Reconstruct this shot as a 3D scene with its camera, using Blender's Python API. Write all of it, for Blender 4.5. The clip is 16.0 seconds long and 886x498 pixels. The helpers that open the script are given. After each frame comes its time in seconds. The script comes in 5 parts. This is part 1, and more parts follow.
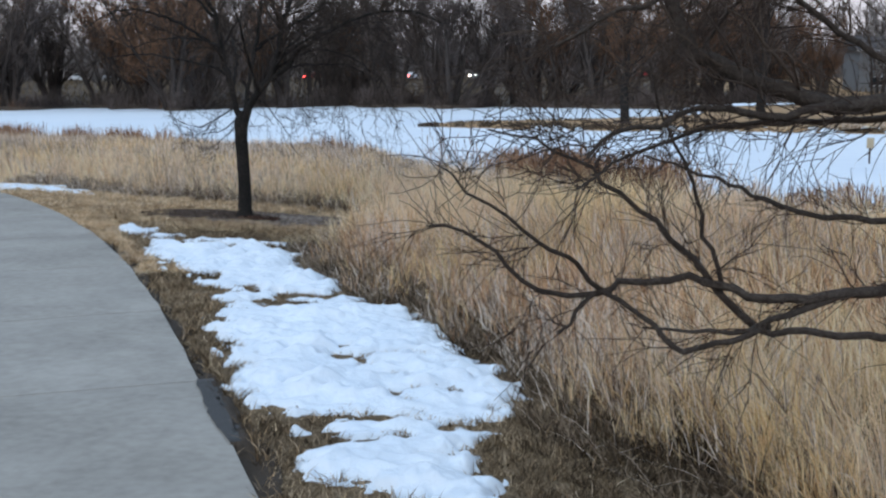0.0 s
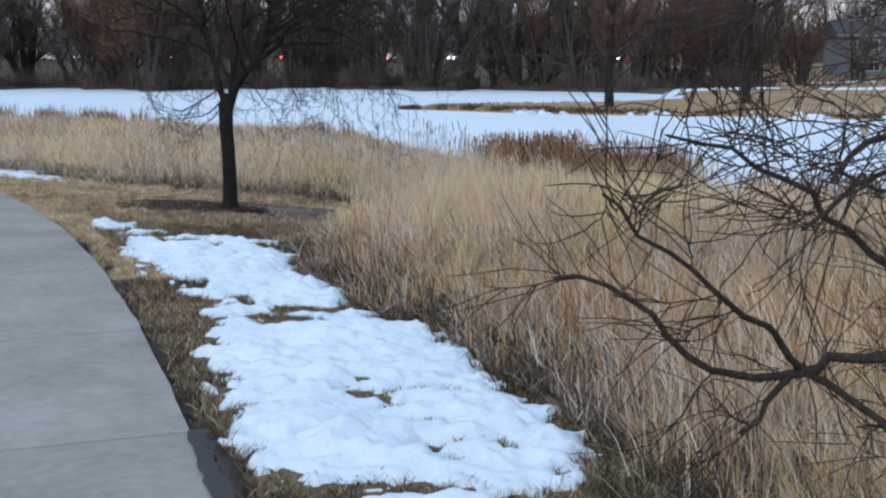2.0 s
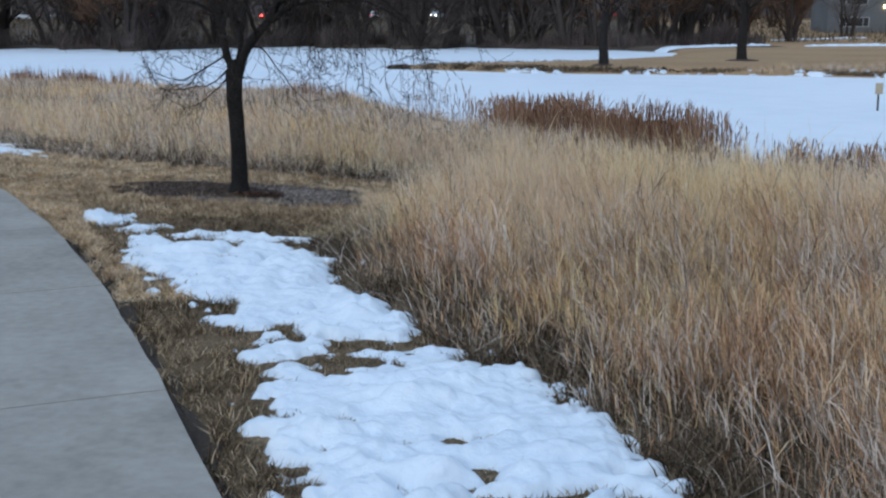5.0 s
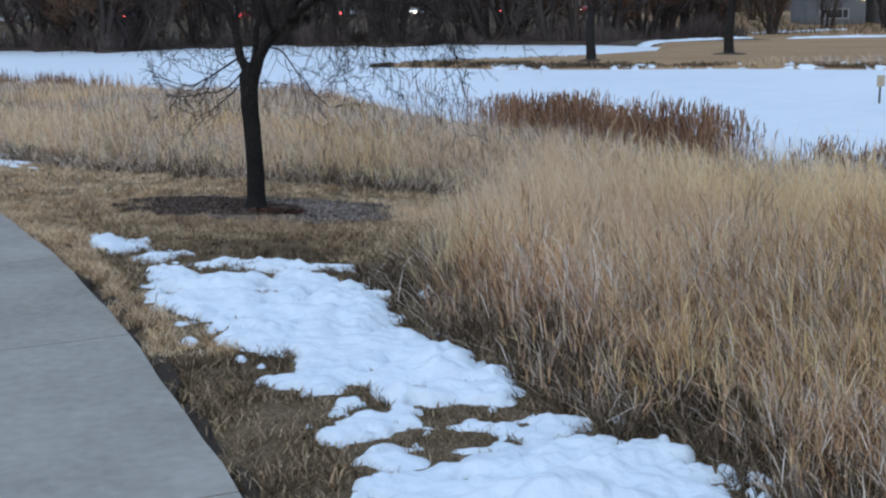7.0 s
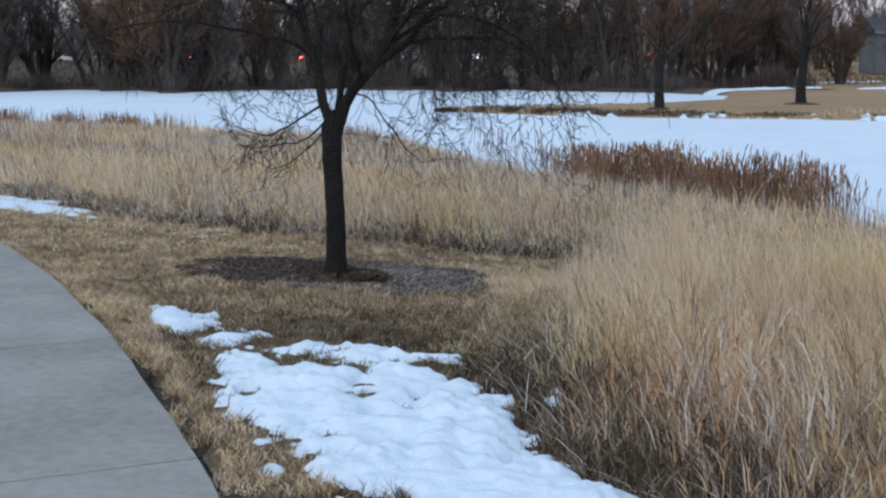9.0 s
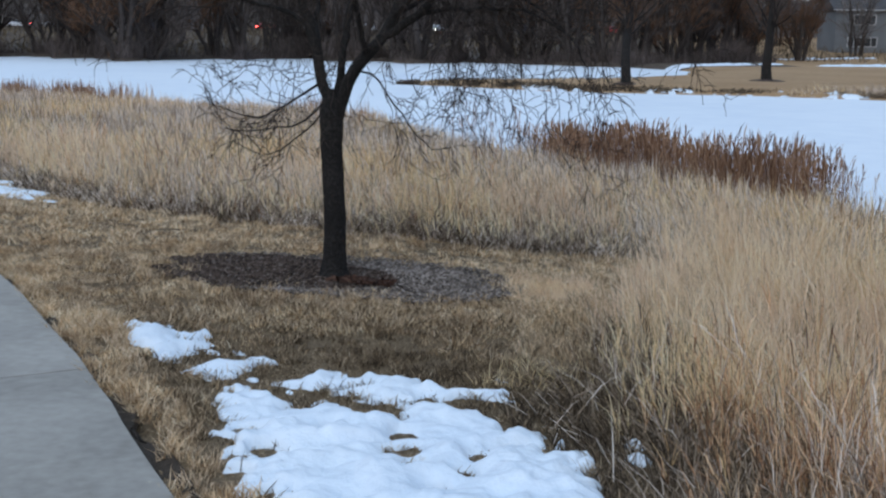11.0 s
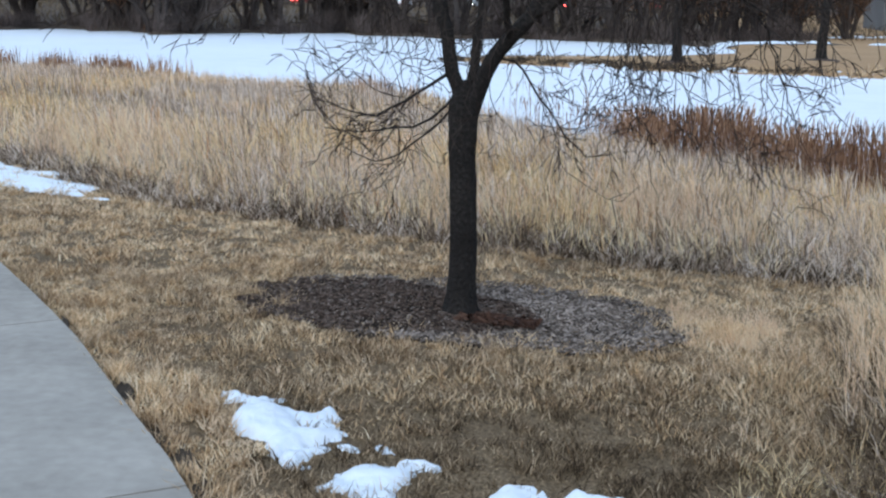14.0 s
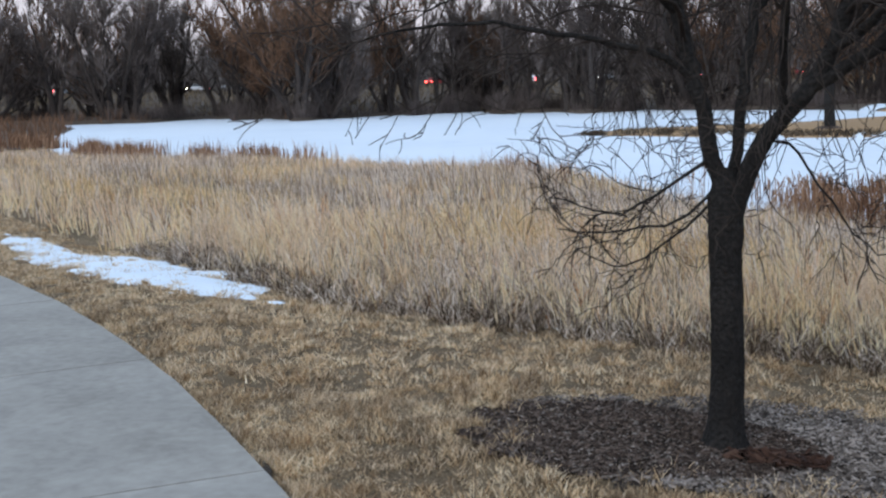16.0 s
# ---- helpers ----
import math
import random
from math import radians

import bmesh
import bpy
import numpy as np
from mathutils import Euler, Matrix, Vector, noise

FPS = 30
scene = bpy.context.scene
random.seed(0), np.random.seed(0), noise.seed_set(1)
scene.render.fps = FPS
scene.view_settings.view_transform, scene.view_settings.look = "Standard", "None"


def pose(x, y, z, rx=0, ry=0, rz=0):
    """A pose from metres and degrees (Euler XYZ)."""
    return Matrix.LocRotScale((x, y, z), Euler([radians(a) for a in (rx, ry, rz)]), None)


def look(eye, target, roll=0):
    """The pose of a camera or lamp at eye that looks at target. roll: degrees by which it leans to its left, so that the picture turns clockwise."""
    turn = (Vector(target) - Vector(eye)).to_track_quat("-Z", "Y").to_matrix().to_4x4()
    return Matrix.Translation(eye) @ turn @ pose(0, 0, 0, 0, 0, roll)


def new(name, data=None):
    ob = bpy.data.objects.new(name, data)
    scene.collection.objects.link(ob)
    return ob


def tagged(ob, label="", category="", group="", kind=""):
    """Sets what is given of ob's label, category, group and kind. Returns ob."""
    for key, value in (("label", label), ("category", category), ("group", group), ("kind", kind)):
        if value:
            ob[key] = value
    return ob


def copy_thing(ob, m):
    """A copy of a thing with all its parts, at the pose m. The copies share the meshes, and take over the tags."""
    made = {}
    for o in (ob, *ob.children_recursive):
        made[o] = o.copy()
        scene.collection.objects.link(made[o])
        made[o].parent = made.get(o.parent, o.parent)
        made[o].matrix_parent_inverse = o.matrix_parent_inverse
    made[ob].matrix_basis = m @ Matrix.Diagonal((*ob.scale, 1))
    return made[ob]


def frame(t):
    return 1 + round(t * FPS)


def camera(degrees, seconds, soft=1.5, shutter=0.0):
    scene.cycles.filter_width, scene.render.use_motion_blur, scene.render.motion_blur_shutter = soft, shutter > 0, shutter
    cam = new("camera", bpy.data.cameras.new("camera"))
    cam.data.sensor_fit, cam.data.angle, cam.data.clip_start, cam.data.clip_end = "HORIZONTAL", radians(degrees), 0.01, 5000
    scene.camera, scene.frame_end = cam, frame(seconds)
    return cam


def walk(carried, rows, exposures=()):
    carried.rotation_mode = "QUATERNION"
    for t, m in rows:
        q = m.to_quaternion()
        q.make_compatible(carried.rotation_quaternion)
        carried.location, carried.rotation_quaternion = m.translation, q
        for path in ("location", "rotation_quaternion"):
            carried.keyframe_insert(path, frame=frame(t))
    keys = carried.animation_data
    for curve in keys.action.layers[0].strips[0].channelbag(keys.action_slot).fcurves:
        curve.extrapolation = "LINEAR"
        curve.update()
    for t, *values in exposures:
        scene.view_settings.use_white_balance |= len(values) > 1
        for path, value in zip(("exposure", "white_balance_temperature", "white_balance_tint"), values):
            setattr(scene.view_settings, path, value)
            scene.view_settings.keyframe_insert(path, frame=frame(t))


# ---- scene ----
cam = camera(42.0, 16.0, soft=2.3)
PATH = [
    (0, (2.054, -0.774, 1.6), (1.945, 1.201, 1.31), -0.3),
    (0.5, (1.936, -0.504, 1.616), (1.855, 1.474, 1.334), -0.9),
    (1, (1.858, -0.222, 1.617), (1.744, 1.756, 1.349), 0.0),
    (1.5, (1.743, 0.083, 1.626), (1.641, 2.059, 1.335), -0.3),
    (2, (1.672, 0.396, 1.59), (1.604, 2.369, 1.27), 0.1),
    (2.5, (1.574, 0.677, 1.584), (1.511, 2.648, 1.245), 0.4),
    (3, (1.446, 0.984, 1.604), (1.417, 2.948, 1.229), -0.6),
    (3.5, (1.337, 1.329, 1.601), (1.275, 3.288, 1.202), -0.5),
    (6, (0.651, 2.701, 1.629), (0.631, 4.664, 1.243), 0.0),
    (6.5, (0.484, 3.01, 1.625), (0.459, 4.97, 1.23), -0.5),
    (7, (0.368, 3.282, 1.612), (0.369, 5.243, 1.216), -0.9),
    (7.5, (0.263, 3.612, 1.61), (0.247, 5.573, 1.221), 0.1),
    (8, (0.13, 3.924, 1.629), (0.121, 5.884, 1.232), -0.2),
    (8.5, (0.077, 4.244, 1.625), (0.016, 6.215, 1.292), 0.5),
    (9, (-0.051, 4.622, 1.616), (-0.144, 6.594, 1.295), -0.1),
    (11.5, (-0.69, 6.052, 1.639), (-0.695, 8.012, 1.24), 0.8),
    (12, (-0.83, 6.33, 1.644), (-0.891, 8.282, 1.213), 0.1),
    (12.5, (-0.937, 6.637, 1.644), (-1.048, 8.585, 1.205), 0.6),
    (13, (-1.067, 6.922, 1.654), (-1.119, 8.877, 1.235), 0.7),
    (13.5, (-1.174, 7.233, 1.633), (-1.19, 9.19, 1.219), 1.0),
    (14, (-1.34, 7.532, 1.633), (-1.405, 9.488, 1.223), 1.1),
    (14.5, (-1.513, 7.807, 1.662), (-1.614, 9.763, 1.258), -0.2),
    (15, (-1.63, 8.096, 1.669), (-1.829, 10.063, 1.367), 0.7),
    (15.5, (-1.843, 8.35, 1.656), (-2.104, 10.315, 1.39), -0.35),
    (16, (-2.001, 8.595, 1.653), (-2.3, 10.553, 1.372), -1.49),
]
EXPOSURE = [(0, 0.5, 6750, 10), (2.5, 0.48, 6550, 10), (3.5, 0.2, 6480, 10), (6, 0.31, 6420, 10), (7, 0.31, 6420, 11), (9, 0.39, 6580, 10), (11.5, 0.37, 6600, 11), (12.5, 0.46, 6650, 11), (13.5, 0.6, 6700, 11), (14, 0.79, 6720, 11), (14.5, 0.72, 6720, 11), (15, 0.62, 6750, 12), (15.5, 0.56, 6800, 12), (16, 0.6, 6800, 12)]
walk(cam, [(t, look(eye, target, roll)) for t, eye, target, roll in PATH], EXPOSURE)

# ---- light ----
SUN_ELEVATION, SUN_TURN = 38.0, 200.0
world = bpy.data.worlds.new("evening_sky")
scene.world = world
world.use_nodes = True
wn, wl = world.node_tree.nodes, world.node_tree.links
wn.clear()
sky = wn.new("ShaderNodeTexSky")
sky.sky_type, sky.sun_disc = "NISHITA", False
sky.sun_elevation, sky.sun_rotation = radians(SUN_ELEVATION), radians(SUN_TURN)
sky.air_density, sky.dust_density, sky.ozone_density = 1.0, 3.0, 1.5
cloud = wn.new("ShaderNodeMixRGB")
cloud.inputs["Fac"].default_value = 0.8
cloud_tex, cloud_part, cloud_ramp = wn.new("ShaderNodeTexCoord"), wn.new("ShaderNodeSeparateXYZ"), wn.new("ShaderNodeValToRGB")
for at, tone in zip(cloud_ramp.color_ramp.elements, ((0.78, 0.745, 0.84, 1), (0.505, 0.715, 1.0, 1))):
    at.color = tone
cloud_ramp.color_ramp.elements[1].position = 0.45
cloud_gain = wn.new("ShaderNodeMixRGB")
cloud_gain.blend_type, cloud_gain.inputs["Fac"].default_value, cloud_gain.inputs["Color2"].default_value = "MULTIPLY", 1.0, (9.0, 9.0, 9.0, 1)
wl.new(cloud_tex.outputs["Generated"], cloud_part.inputs["Vector"])
wl.new(cloud_part.outputs["Z"], cloud_ramp.inputs["Fac"])
wl.new(cloud_ramp.outputs["Color"], cloud_gain.inputs["Color1"])
wl.new(cloud_gain.outputs["Color"], cloud.inputs["Color2"])
back = wn.new("ShaderNodeBackground")
back.inputs["Strength"].default_value = 0.085
wout = wn.new("ShaderNodeOutputWorld")
wl.new(sky.outputs["Color"], cloud.inputs["Color1"])
wl.new(cloud.outputs["Color"], back.inputs["Color"])
wl.new(back.outputs["Background"], wout.inputs["Surface"])

sun = new("sun", bpy.data.lights.new("sun", "SUN"))
sun.data.energy, sun.data.angle, sun.data.color = 0.6, radians(50), (0.84, 0.94, 1.0)
sun.rotation_euler = (radians(90 - SUN_ELEVATION), 0, radians(180 - SUN_TURN))

# ---- materials ----


def surface(name, colours, big=0.5, fine=25.0, mix=0.5, island=0.0, per_object=0.0, rough=0.9, gloss=0.2, bump=0.0, depth=0.01, grain=60.0, spread=0.28, thin=0.0, alt=None, alt_size=0.3):
    """A matt surface whose colour wanders between the given ones at two scales, with fine relief."""
    m = bpy.data.materials.new(name)
    m.use_nodes = True
    n, l = m.node_tree.nodes, m.node_tree.links
    bsdf = n["Principled BSDF"]
    bsdf.inputs["Roughness"].default_value = rough
    bsdf.inputs["Specular IOR Level"].default_value = gloss
    tex = n.new("ShaderNodeTexCoord")

    def noise_at(scale, detail):
        t = n.new("ShaderNodeTexNoise")
        t.inputs["Scale"].default_value, t.inputs["Detail"].default_value = scale, detail
        l.new(tex.outputs["Object"], t.inputs["Vector"])
        return t.outputs["Fac"]

    def maths(kind, a, b):
        t = n.new("ShaderNodeMath")
        t.operation = kind
        for k, v in enumerate((a, b)):
            if isinstance(v, float):
                t.inputs[k].default_value = v
            else:
                l.new(v, t.inputs[k])
        return t.outputs["Value"]

    value = maths("ADD", maths("MULTIPLY", noise_at(big, 4.0), 1.0 - mix), maths("MULTIPLY", noise_at(fine, 5.0), mix))
    if island:
        geo = n.new("ShaderNodeNewGeometry")
        value = maths("ADD", value, maths("MULTIPLY", maths("SUBTRACT", geo.outputs["Random Per Island"], 0.5), island))
    if per_object:
        info = n.new("ShaderNodeObjectInfo")
        value = maths("ADD", value, maths("MULTIPLY", maths("SUBTRACT", info.outputs["Random"], 0.5), per_object))

    def toned(tones, source, wide):
        ramp = n.new("ShaderNodeValToRGB")
        while len(ramp.color_ramp.elements) < len(tones):
            ramp.color_ramp.elements.new(0.5)
        for k, c in enumerate(tones):
            ramp.color_ramp.elements[k].position = 0.5 - wide + 2 * wide * k / max(1, len(tones) - 1)
            ramp.color_ramp.elements[k].color = (*c, 1)
        l.new(source, ramp.inputs["Fac"])
        return ramp.outputs["Color"]

    colour = toned(colours, value, spread)
    if alt:
        patches = n.new("ShaderNodeMixRGB")
        l.new(toned(((0, 0, 0), (1, 1, 1)), noise_at(alt_size, 3.0), 0.09), patches.inputs["Fac"])
        l.new(colour, patches.inputs["Color1"])
        l.new(toned(alt, value, spread), patches.inputs["Color2"])
        colour = patches.outputs["Color"]
    l.new(colour, bsdf.inputs["Base Color"])
    if bump:
        b = n.new("ShaderNodeBump")
        b.inputs["Strength"].default_value, b.inputs["Distance"].default_value = bump, depth
        l.new(noise_at(grain, 6.0), b.inputs["Height"])
        l.new(b.outputs["Normal"], bsdf.inputs["Normal"])
    if thin:
        t = n.new("ShaderNodeBsdfTranslucent")
        l.new(colour, t.inputs["Color"])
        both = n.new("ShaderNodeMixShader")
        both.inputs["Fac"].default_value = thin
        l.new(bsdf.outputs["BSDF"], both.inputs[1])
        l.new(t.outputs["BSDF"], both.inputs[2])
        l.new(both.outputs["Shader"], n["Material Output"].inputs["Surface"])
    return m


def lamp_glow(name, colour, strength):
    m = bpy.data.materials.new(name)
    m.use_nodes = True
    b = m.node_tree.nodes["Principled BSDF"]
    b.inputs["Base Color"].default_value = (*colour, 1)
    b.inputs["Emission Color"].default_value = (*colour, 1)
    b.inputs["Emission Strength"].default_value = strength
    return m


SOIL = surface("dry_turf_thatch", [(0.07, 0.048, 0.029), (0.2, 0.14, 0.084), (0.42, 0.305, 0.19)], 1.2, 55.0, 0.7, bump=1.0, depth=0.03, grain=70, spread=0.2)
FIELD = surface("far_dry_grass", [(0.25, 0.15, 0.078), (0.4, 0.252, 0.136), (0.5, 0.333, 0.193)], 0.12, 3.0, 0.5, bump=0.6, depth=0.1, grain=5)
LITTER = surface("bank_leaf_litter", [(0.05, 0.038, 0.03), (0.105, 0.08, 0.062), (0.19, 0.148, 0.115)], 0.12, 1.6, 0.5, bump=0.8, depth=0.1, grain=4)
CONCRETE = surface("broom_finished_concrete", [(0.285, 0.262, 0.232), (0.36, 0.335, 0.3), (0.425, 0.397, 0.36)], 1.3, 16.0, 0.5, per_object=0.1, rough=0.8, bump=0.2, depth=0.003, grain=160, spread=0.2, alt=[(0.25, 0.23, 0.204), (0.325, 0.302, 0.271), (0.385, 0.36, 0.326)], alt_size=1.6)
SNOW = surface("old_snow", [(0.68, 0.77, 0.87), (0.79, 0.865, 0.945), (0.855, 0.915, 0.97)], 1.2, 30.0, 0.4, rough=0.6, gloss=0.3, bump=0.6, depth=0.03, grain=16)
ICE_SNOW = surface("snow_covered_ice", [(0.69, 0.76, 0.855), (0.79, 0.85, 0.915), (0.85, 0.9, 0.95)], 0.06, 0.9, 0.4, rough=0.6, gloss=0.3, bump=0.2, depth=0.05, grain=2.5)
TALL = surface("tall_straw", [(0.33, 0.19, 0.085), (0.71, 0.468, 0.216), (0.93, 0.705, 0.37), (0.98, 0.84, 0.535)], 0.55, 4.2, 0.5, island=0.36, rough=0.75, spread=0.23, thin=0.4, alt=[(0.28, 0.165, 0.085), (0.58, 0.375, 0.205), (0.82, 0.595, 0.36), (0.93, 0.75, 0.505)], alt_size=0.6)
PALE_STRAW = surface("pale_straw", [(0.6, 0.405, 0.21), (0.88, 0.655, 0.372), (0.97, 0.795, 0.495), (0.99, 0.89, 0.635)], 0.55, 4.2, 0.5, island=0.36, rough=0.75, spread=0.23, thin=0.5, alt=[(0.48, 0.33, 0.21), (0.76, 0.555, 0.38), (0.91, 0.715, 0.52), (0.97, 0.82, 0.64)], alt_size=0.5)
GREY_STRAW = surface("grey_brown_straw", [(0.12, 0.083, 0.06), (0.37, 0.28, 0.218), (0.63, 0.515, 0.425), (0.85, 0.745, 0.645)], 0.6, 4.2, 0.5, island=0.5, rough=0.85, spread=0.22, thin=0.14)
RUSSET = surface("russet_straw", [(0.15, 0.074, 0.04), (0.44, 0.235, 0.125), (0.71, 0.425, 0.24), (0.9, 0.64, 0.41)], 0.7, 5.0, 0.5, island=0.5, rough=0.8, spread=0.22, thin=0.2)
# dead-grass browns, kept dark enough to carry shade in the tall grass too
THATCH_SHADE = surface("thatch_and_shade", [(0.03, 0.021, 0.014), (0.08, 0.057, 0.038), (0.17, 0.126, 0.086), (0.4, 0.31, 0.222)], 0.8, 6.0, 0.4, island=0.5, rough=0.9, spread=0.28, thin=0.15)
TURF = surface("dormant_lawn_blades", [(0.33, 0.205, 0.115), (0.66, 0.455, 0.26), (0.89, 0.68, 0.44), (0.96, 0.82, 0.6)], 1.4, 9.0, 0.65, island=0.25, rough=0.8, spread=0.155, thin=0.26, alt=[(0.17, 0.112, 0.068), (0.38, 0.265, 0.165), (0.62, 0.455, 0.3), (0.82, 0.66, 0.48)], alt_size=4.5)
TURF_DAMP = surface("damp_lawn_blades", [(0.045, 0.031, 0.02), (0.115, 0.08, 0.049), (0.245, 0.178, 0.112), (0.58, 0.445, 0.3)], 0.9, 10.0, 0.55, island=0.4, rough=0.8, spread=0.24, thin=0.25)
REED = surface("rust_brown_cattails", [(0.09, 0.047, 0.03), (0.27, 0.145, 0.085), (0.5, 0.315, 0.2)], 0.8, 5.0, 0.3, island=0.5, rough=0.8, thin=0.25)
BARK = surface("dark_grey_bark", [(0.01, 0.009, 0.009), (0.023, 0.021, 0.02), (0.062, 0.055, 0.05)], 3.0, 45.0, 0.6, rough=0.95, bump=1.0, depth=0.03, grain=45)
TWIG = surface("brown_twig_bark", [(0.022, 0.017, 0.015), (0.046, 0.036, 0.031), (0.08, 0.062, 0.052)], 2.0, 20.0, 0.4, island=0.3, rough=0.9)
BROWN_TWIG = surface("warm_brown_twig_bark", [(0.032, 0.022, 0.018), (0.065, 0.047, 0.038), (0.11, 0.082, 0.064)], 2.0, 20.0, 0.4, island=0.3, rough=0.9)
FAR_BARK = surface("far_tree_bark", [(0.03, 0.024, 0.022), (0.058, 0.047, 0.042), (0.1, 0.083, 0.073)], 0.5, 4.0, 0.5, per_object=0.2, rough=0.95)
GREY_TWIG = surface("grey_far_twigs", [(0.055, 0.043, 0.04), (0.118, 0.094, 0.085), (0.2, 0.164, 0.147)], 0.3, 2.0, 0.4, island=0.3, per_object=0.25, rough=0.95)
# far twigs with the haze of distance put into a paler colour
HAZY_TWIG = surface("haze_paled_far_twigs", [(0.1, 0.085, 0.08), (0.17, 0.148, 0.138), (0.25, 0.222, 0.21)], 0.3, 2.0, 0.4, island=0.3, per_object=0.25, rough=0.95)
RUST_TWIG = surface("rust_far_twigs", [(0.065, 0.037, 0.024), (0.14, 0.077, 0.047), (0.24, 0.14, 0.088)], 0.3, 2.0, 0.4, island=0.3, per_object=0.25, rough=0.95)
SOIL_AND_SHADE = surface("wet_soil_and_gap_shade", [(0.03, 0.022, 0.016), (0.062, 0.046, 0.034), (0.12, 0.09, 0.066)], 3.0, 40.0, 0.5, rough=0.7, bump=1.0, depth=0.02, grain=70)
WET_SILT = surface("wet_grey_silt", [(0.022, 0.022, 0.022), (0.036, 0.035, 0.034), (0.056, 0.054, 0.052)], 3.0, 40.0, 0.5, rough=0.5, gloss=0.35, bump=0.5, depth=0.01, grain=70)
MULCH = surface("shredded_bark_mulch", [(0.05, 0.04, 0.034), (0.165, 0.136, 0.118), (0.4, 0.345, 0.31)], 1.1, 40.0, 0.4, island=0.5, rough=0.9)
DAMP_MULCH = surface("damp_bark_mulch", [(0.022, 0.015, 0.011), (0.068, 0.046, 0.036), (0.19, 0.142, 0.118)], 2.0, 40.0, 0.5, island=0.55, rough=0.85, bump=1.0, depth=0.03, grain=50)
RUST_CHIP = surface("red_brown_bark_chips", [(0.025, 0.012, 0.008), (0.055, 0.026, 0.017), (0.1, 0.054, 0.036)], 5.0, 40.0, 0.4, island=0.5, rough=0.9)

WORN_BARK = surface("brown_grey_bark", [(0.03, 0.024, 0.02), (0.062, 0.05, 0.043), (0.125, 0.107, 0.094)], 4.0, 60.0, 0.6, rough=0.95, bump=1.0, depth=0.01, grain=110)
WEEDS = surface("dead_weeds", [(0.07, 0.052, 0.036), (0.15, 0.113, 0.075), (0.26, 0.2, 0.13)], 0.2, 2.0, 0.4, island=0.4, rough=0.9)
ASPHALT = surface("worn_asphalt", [(0.04, 0.04, 0.042), (0.055, 0.055, 0.058), (0.075, 0.075, 0.078)], 0.3, 6.0, 0.5)
SIDING = surface("grey_lap_siding", [(0.16, 0.168, 0.178), (0.2, 0.21, 0.222), (0.25, 0.262, 0.272)], 0.3, 3.0, 0.4)
ROOFING = surface("dark_shingles", [(0.05, 0.048, 0.05), (0.08, 0.077, 0.08), (0.11, 0.105, 0.11)], 0.5, 6.0, 0.5)
TRIM = surface("white_painted_trim", [(0.45, 0.45, 0.45), (0.52, 0.52, 0.52), (0.58, 0.58, 0.58)], 1.0, 10.0, 0.4, rough=0.6)
DARK_WOOD = surface("dark_stained_wood", [(0.05, 0.035, 0.03), (0.08, 0.06, 0.05), (0.11, 0.085, 0.07)], 1.0, 12.0, 0.5)
TAN_BOARD = surface("weathered_tan_board", [(0.34, 0.27, 0.18), (0.45, 0.37, 0.26), (0.55, 0.46, 0.33)], 2.0, 20.0, 0.5)
RUBBER = surface("black_rubber", [(0.015, 0.015, 0.015), (0.025, 0.025, 0.025), (0.035, 0.035, 0.035)], 2.0, 20.0, 0.5)
PAINTS = [surface(n, [tuple(v * k for v in c) for k in (0.9, 1.0, 1.08)], 0.4, 5.0, 0.4, rough=0.35, gloss=0.5) for n, c in (("white_car_paint", (0.7, 0.71, 0.73)), ("silver_car_paint", (0.4, 0.42, 0.44)), ("dark_blue_car_paint", (0.04, 0.06, 0.11)), ("red_car_paint", (0.3, 0.03, 0.03)))]
PANE = bpy.data.materials.new("dark_window_glass")
PANE.use_nodes = True
PANE.node_tree.nodes["Principled BSDF"].inputs["Base Color"].default_value = (0.03, 0.035, 0.04, 1)
PANE.node_tree.nodes["Principled BSDF"].inputs["Roughness"].default_value = 0.08
RED_LAMP, WHITE_LAMP, WARM_LAMP = lamp_glow("red_tail_lamp", (1.0, 0.06, 0.05), 14), lamp_glow("white_head_lamp", (1.0, 0.9, 0.7), 22), lamp_glow("warm_house_lamp", (1.0, 0.72, 0.3), 12)

# ---- the lie of the land ----
ICE_Z = -1.7


def edge_x(y):
    """The pond-side edge of the path."""
    y = np.asarray(y, float)
    mid = 2.4134 + y * (-0.39021 + y * (0.002445 + y * (-0.0003315 - y * 0.00001231)))
    return np.where(y < 1.0, 2.0254 - 0.3862 * (y - 1.0), np.where(y > 19.0, -7.987 - 1.0 * (y - 19.0), mid))


def path_z(y):
    return 0.08 - 0.008 * np.clip(y, -8, 24)


EDGE_Y = np.linspace(-8.0, 42.0, 700)
EDGE_X = edge_x(EDGE_Y)


def beside(x, y):
    """Signed distance from the path's edge (plus: towards the pond) and the edge's y there."""
    x, y = np.asarray(x, float), np.asarray(y, float)
    best, at = np.full(x.shape, 1e9), np.zeros(x.shape)
    for a, b in zip(EDGE_X[::2], EDGE_Y[::2]):
        d = (x - a) ** 2 + (y - b) ** 2
        near = d < best
        best, at = np.where(near, d, best), np.where(near, b, at)
    return np.sqrt(best) * np.where(x > edge_x(y), 1, -1), at


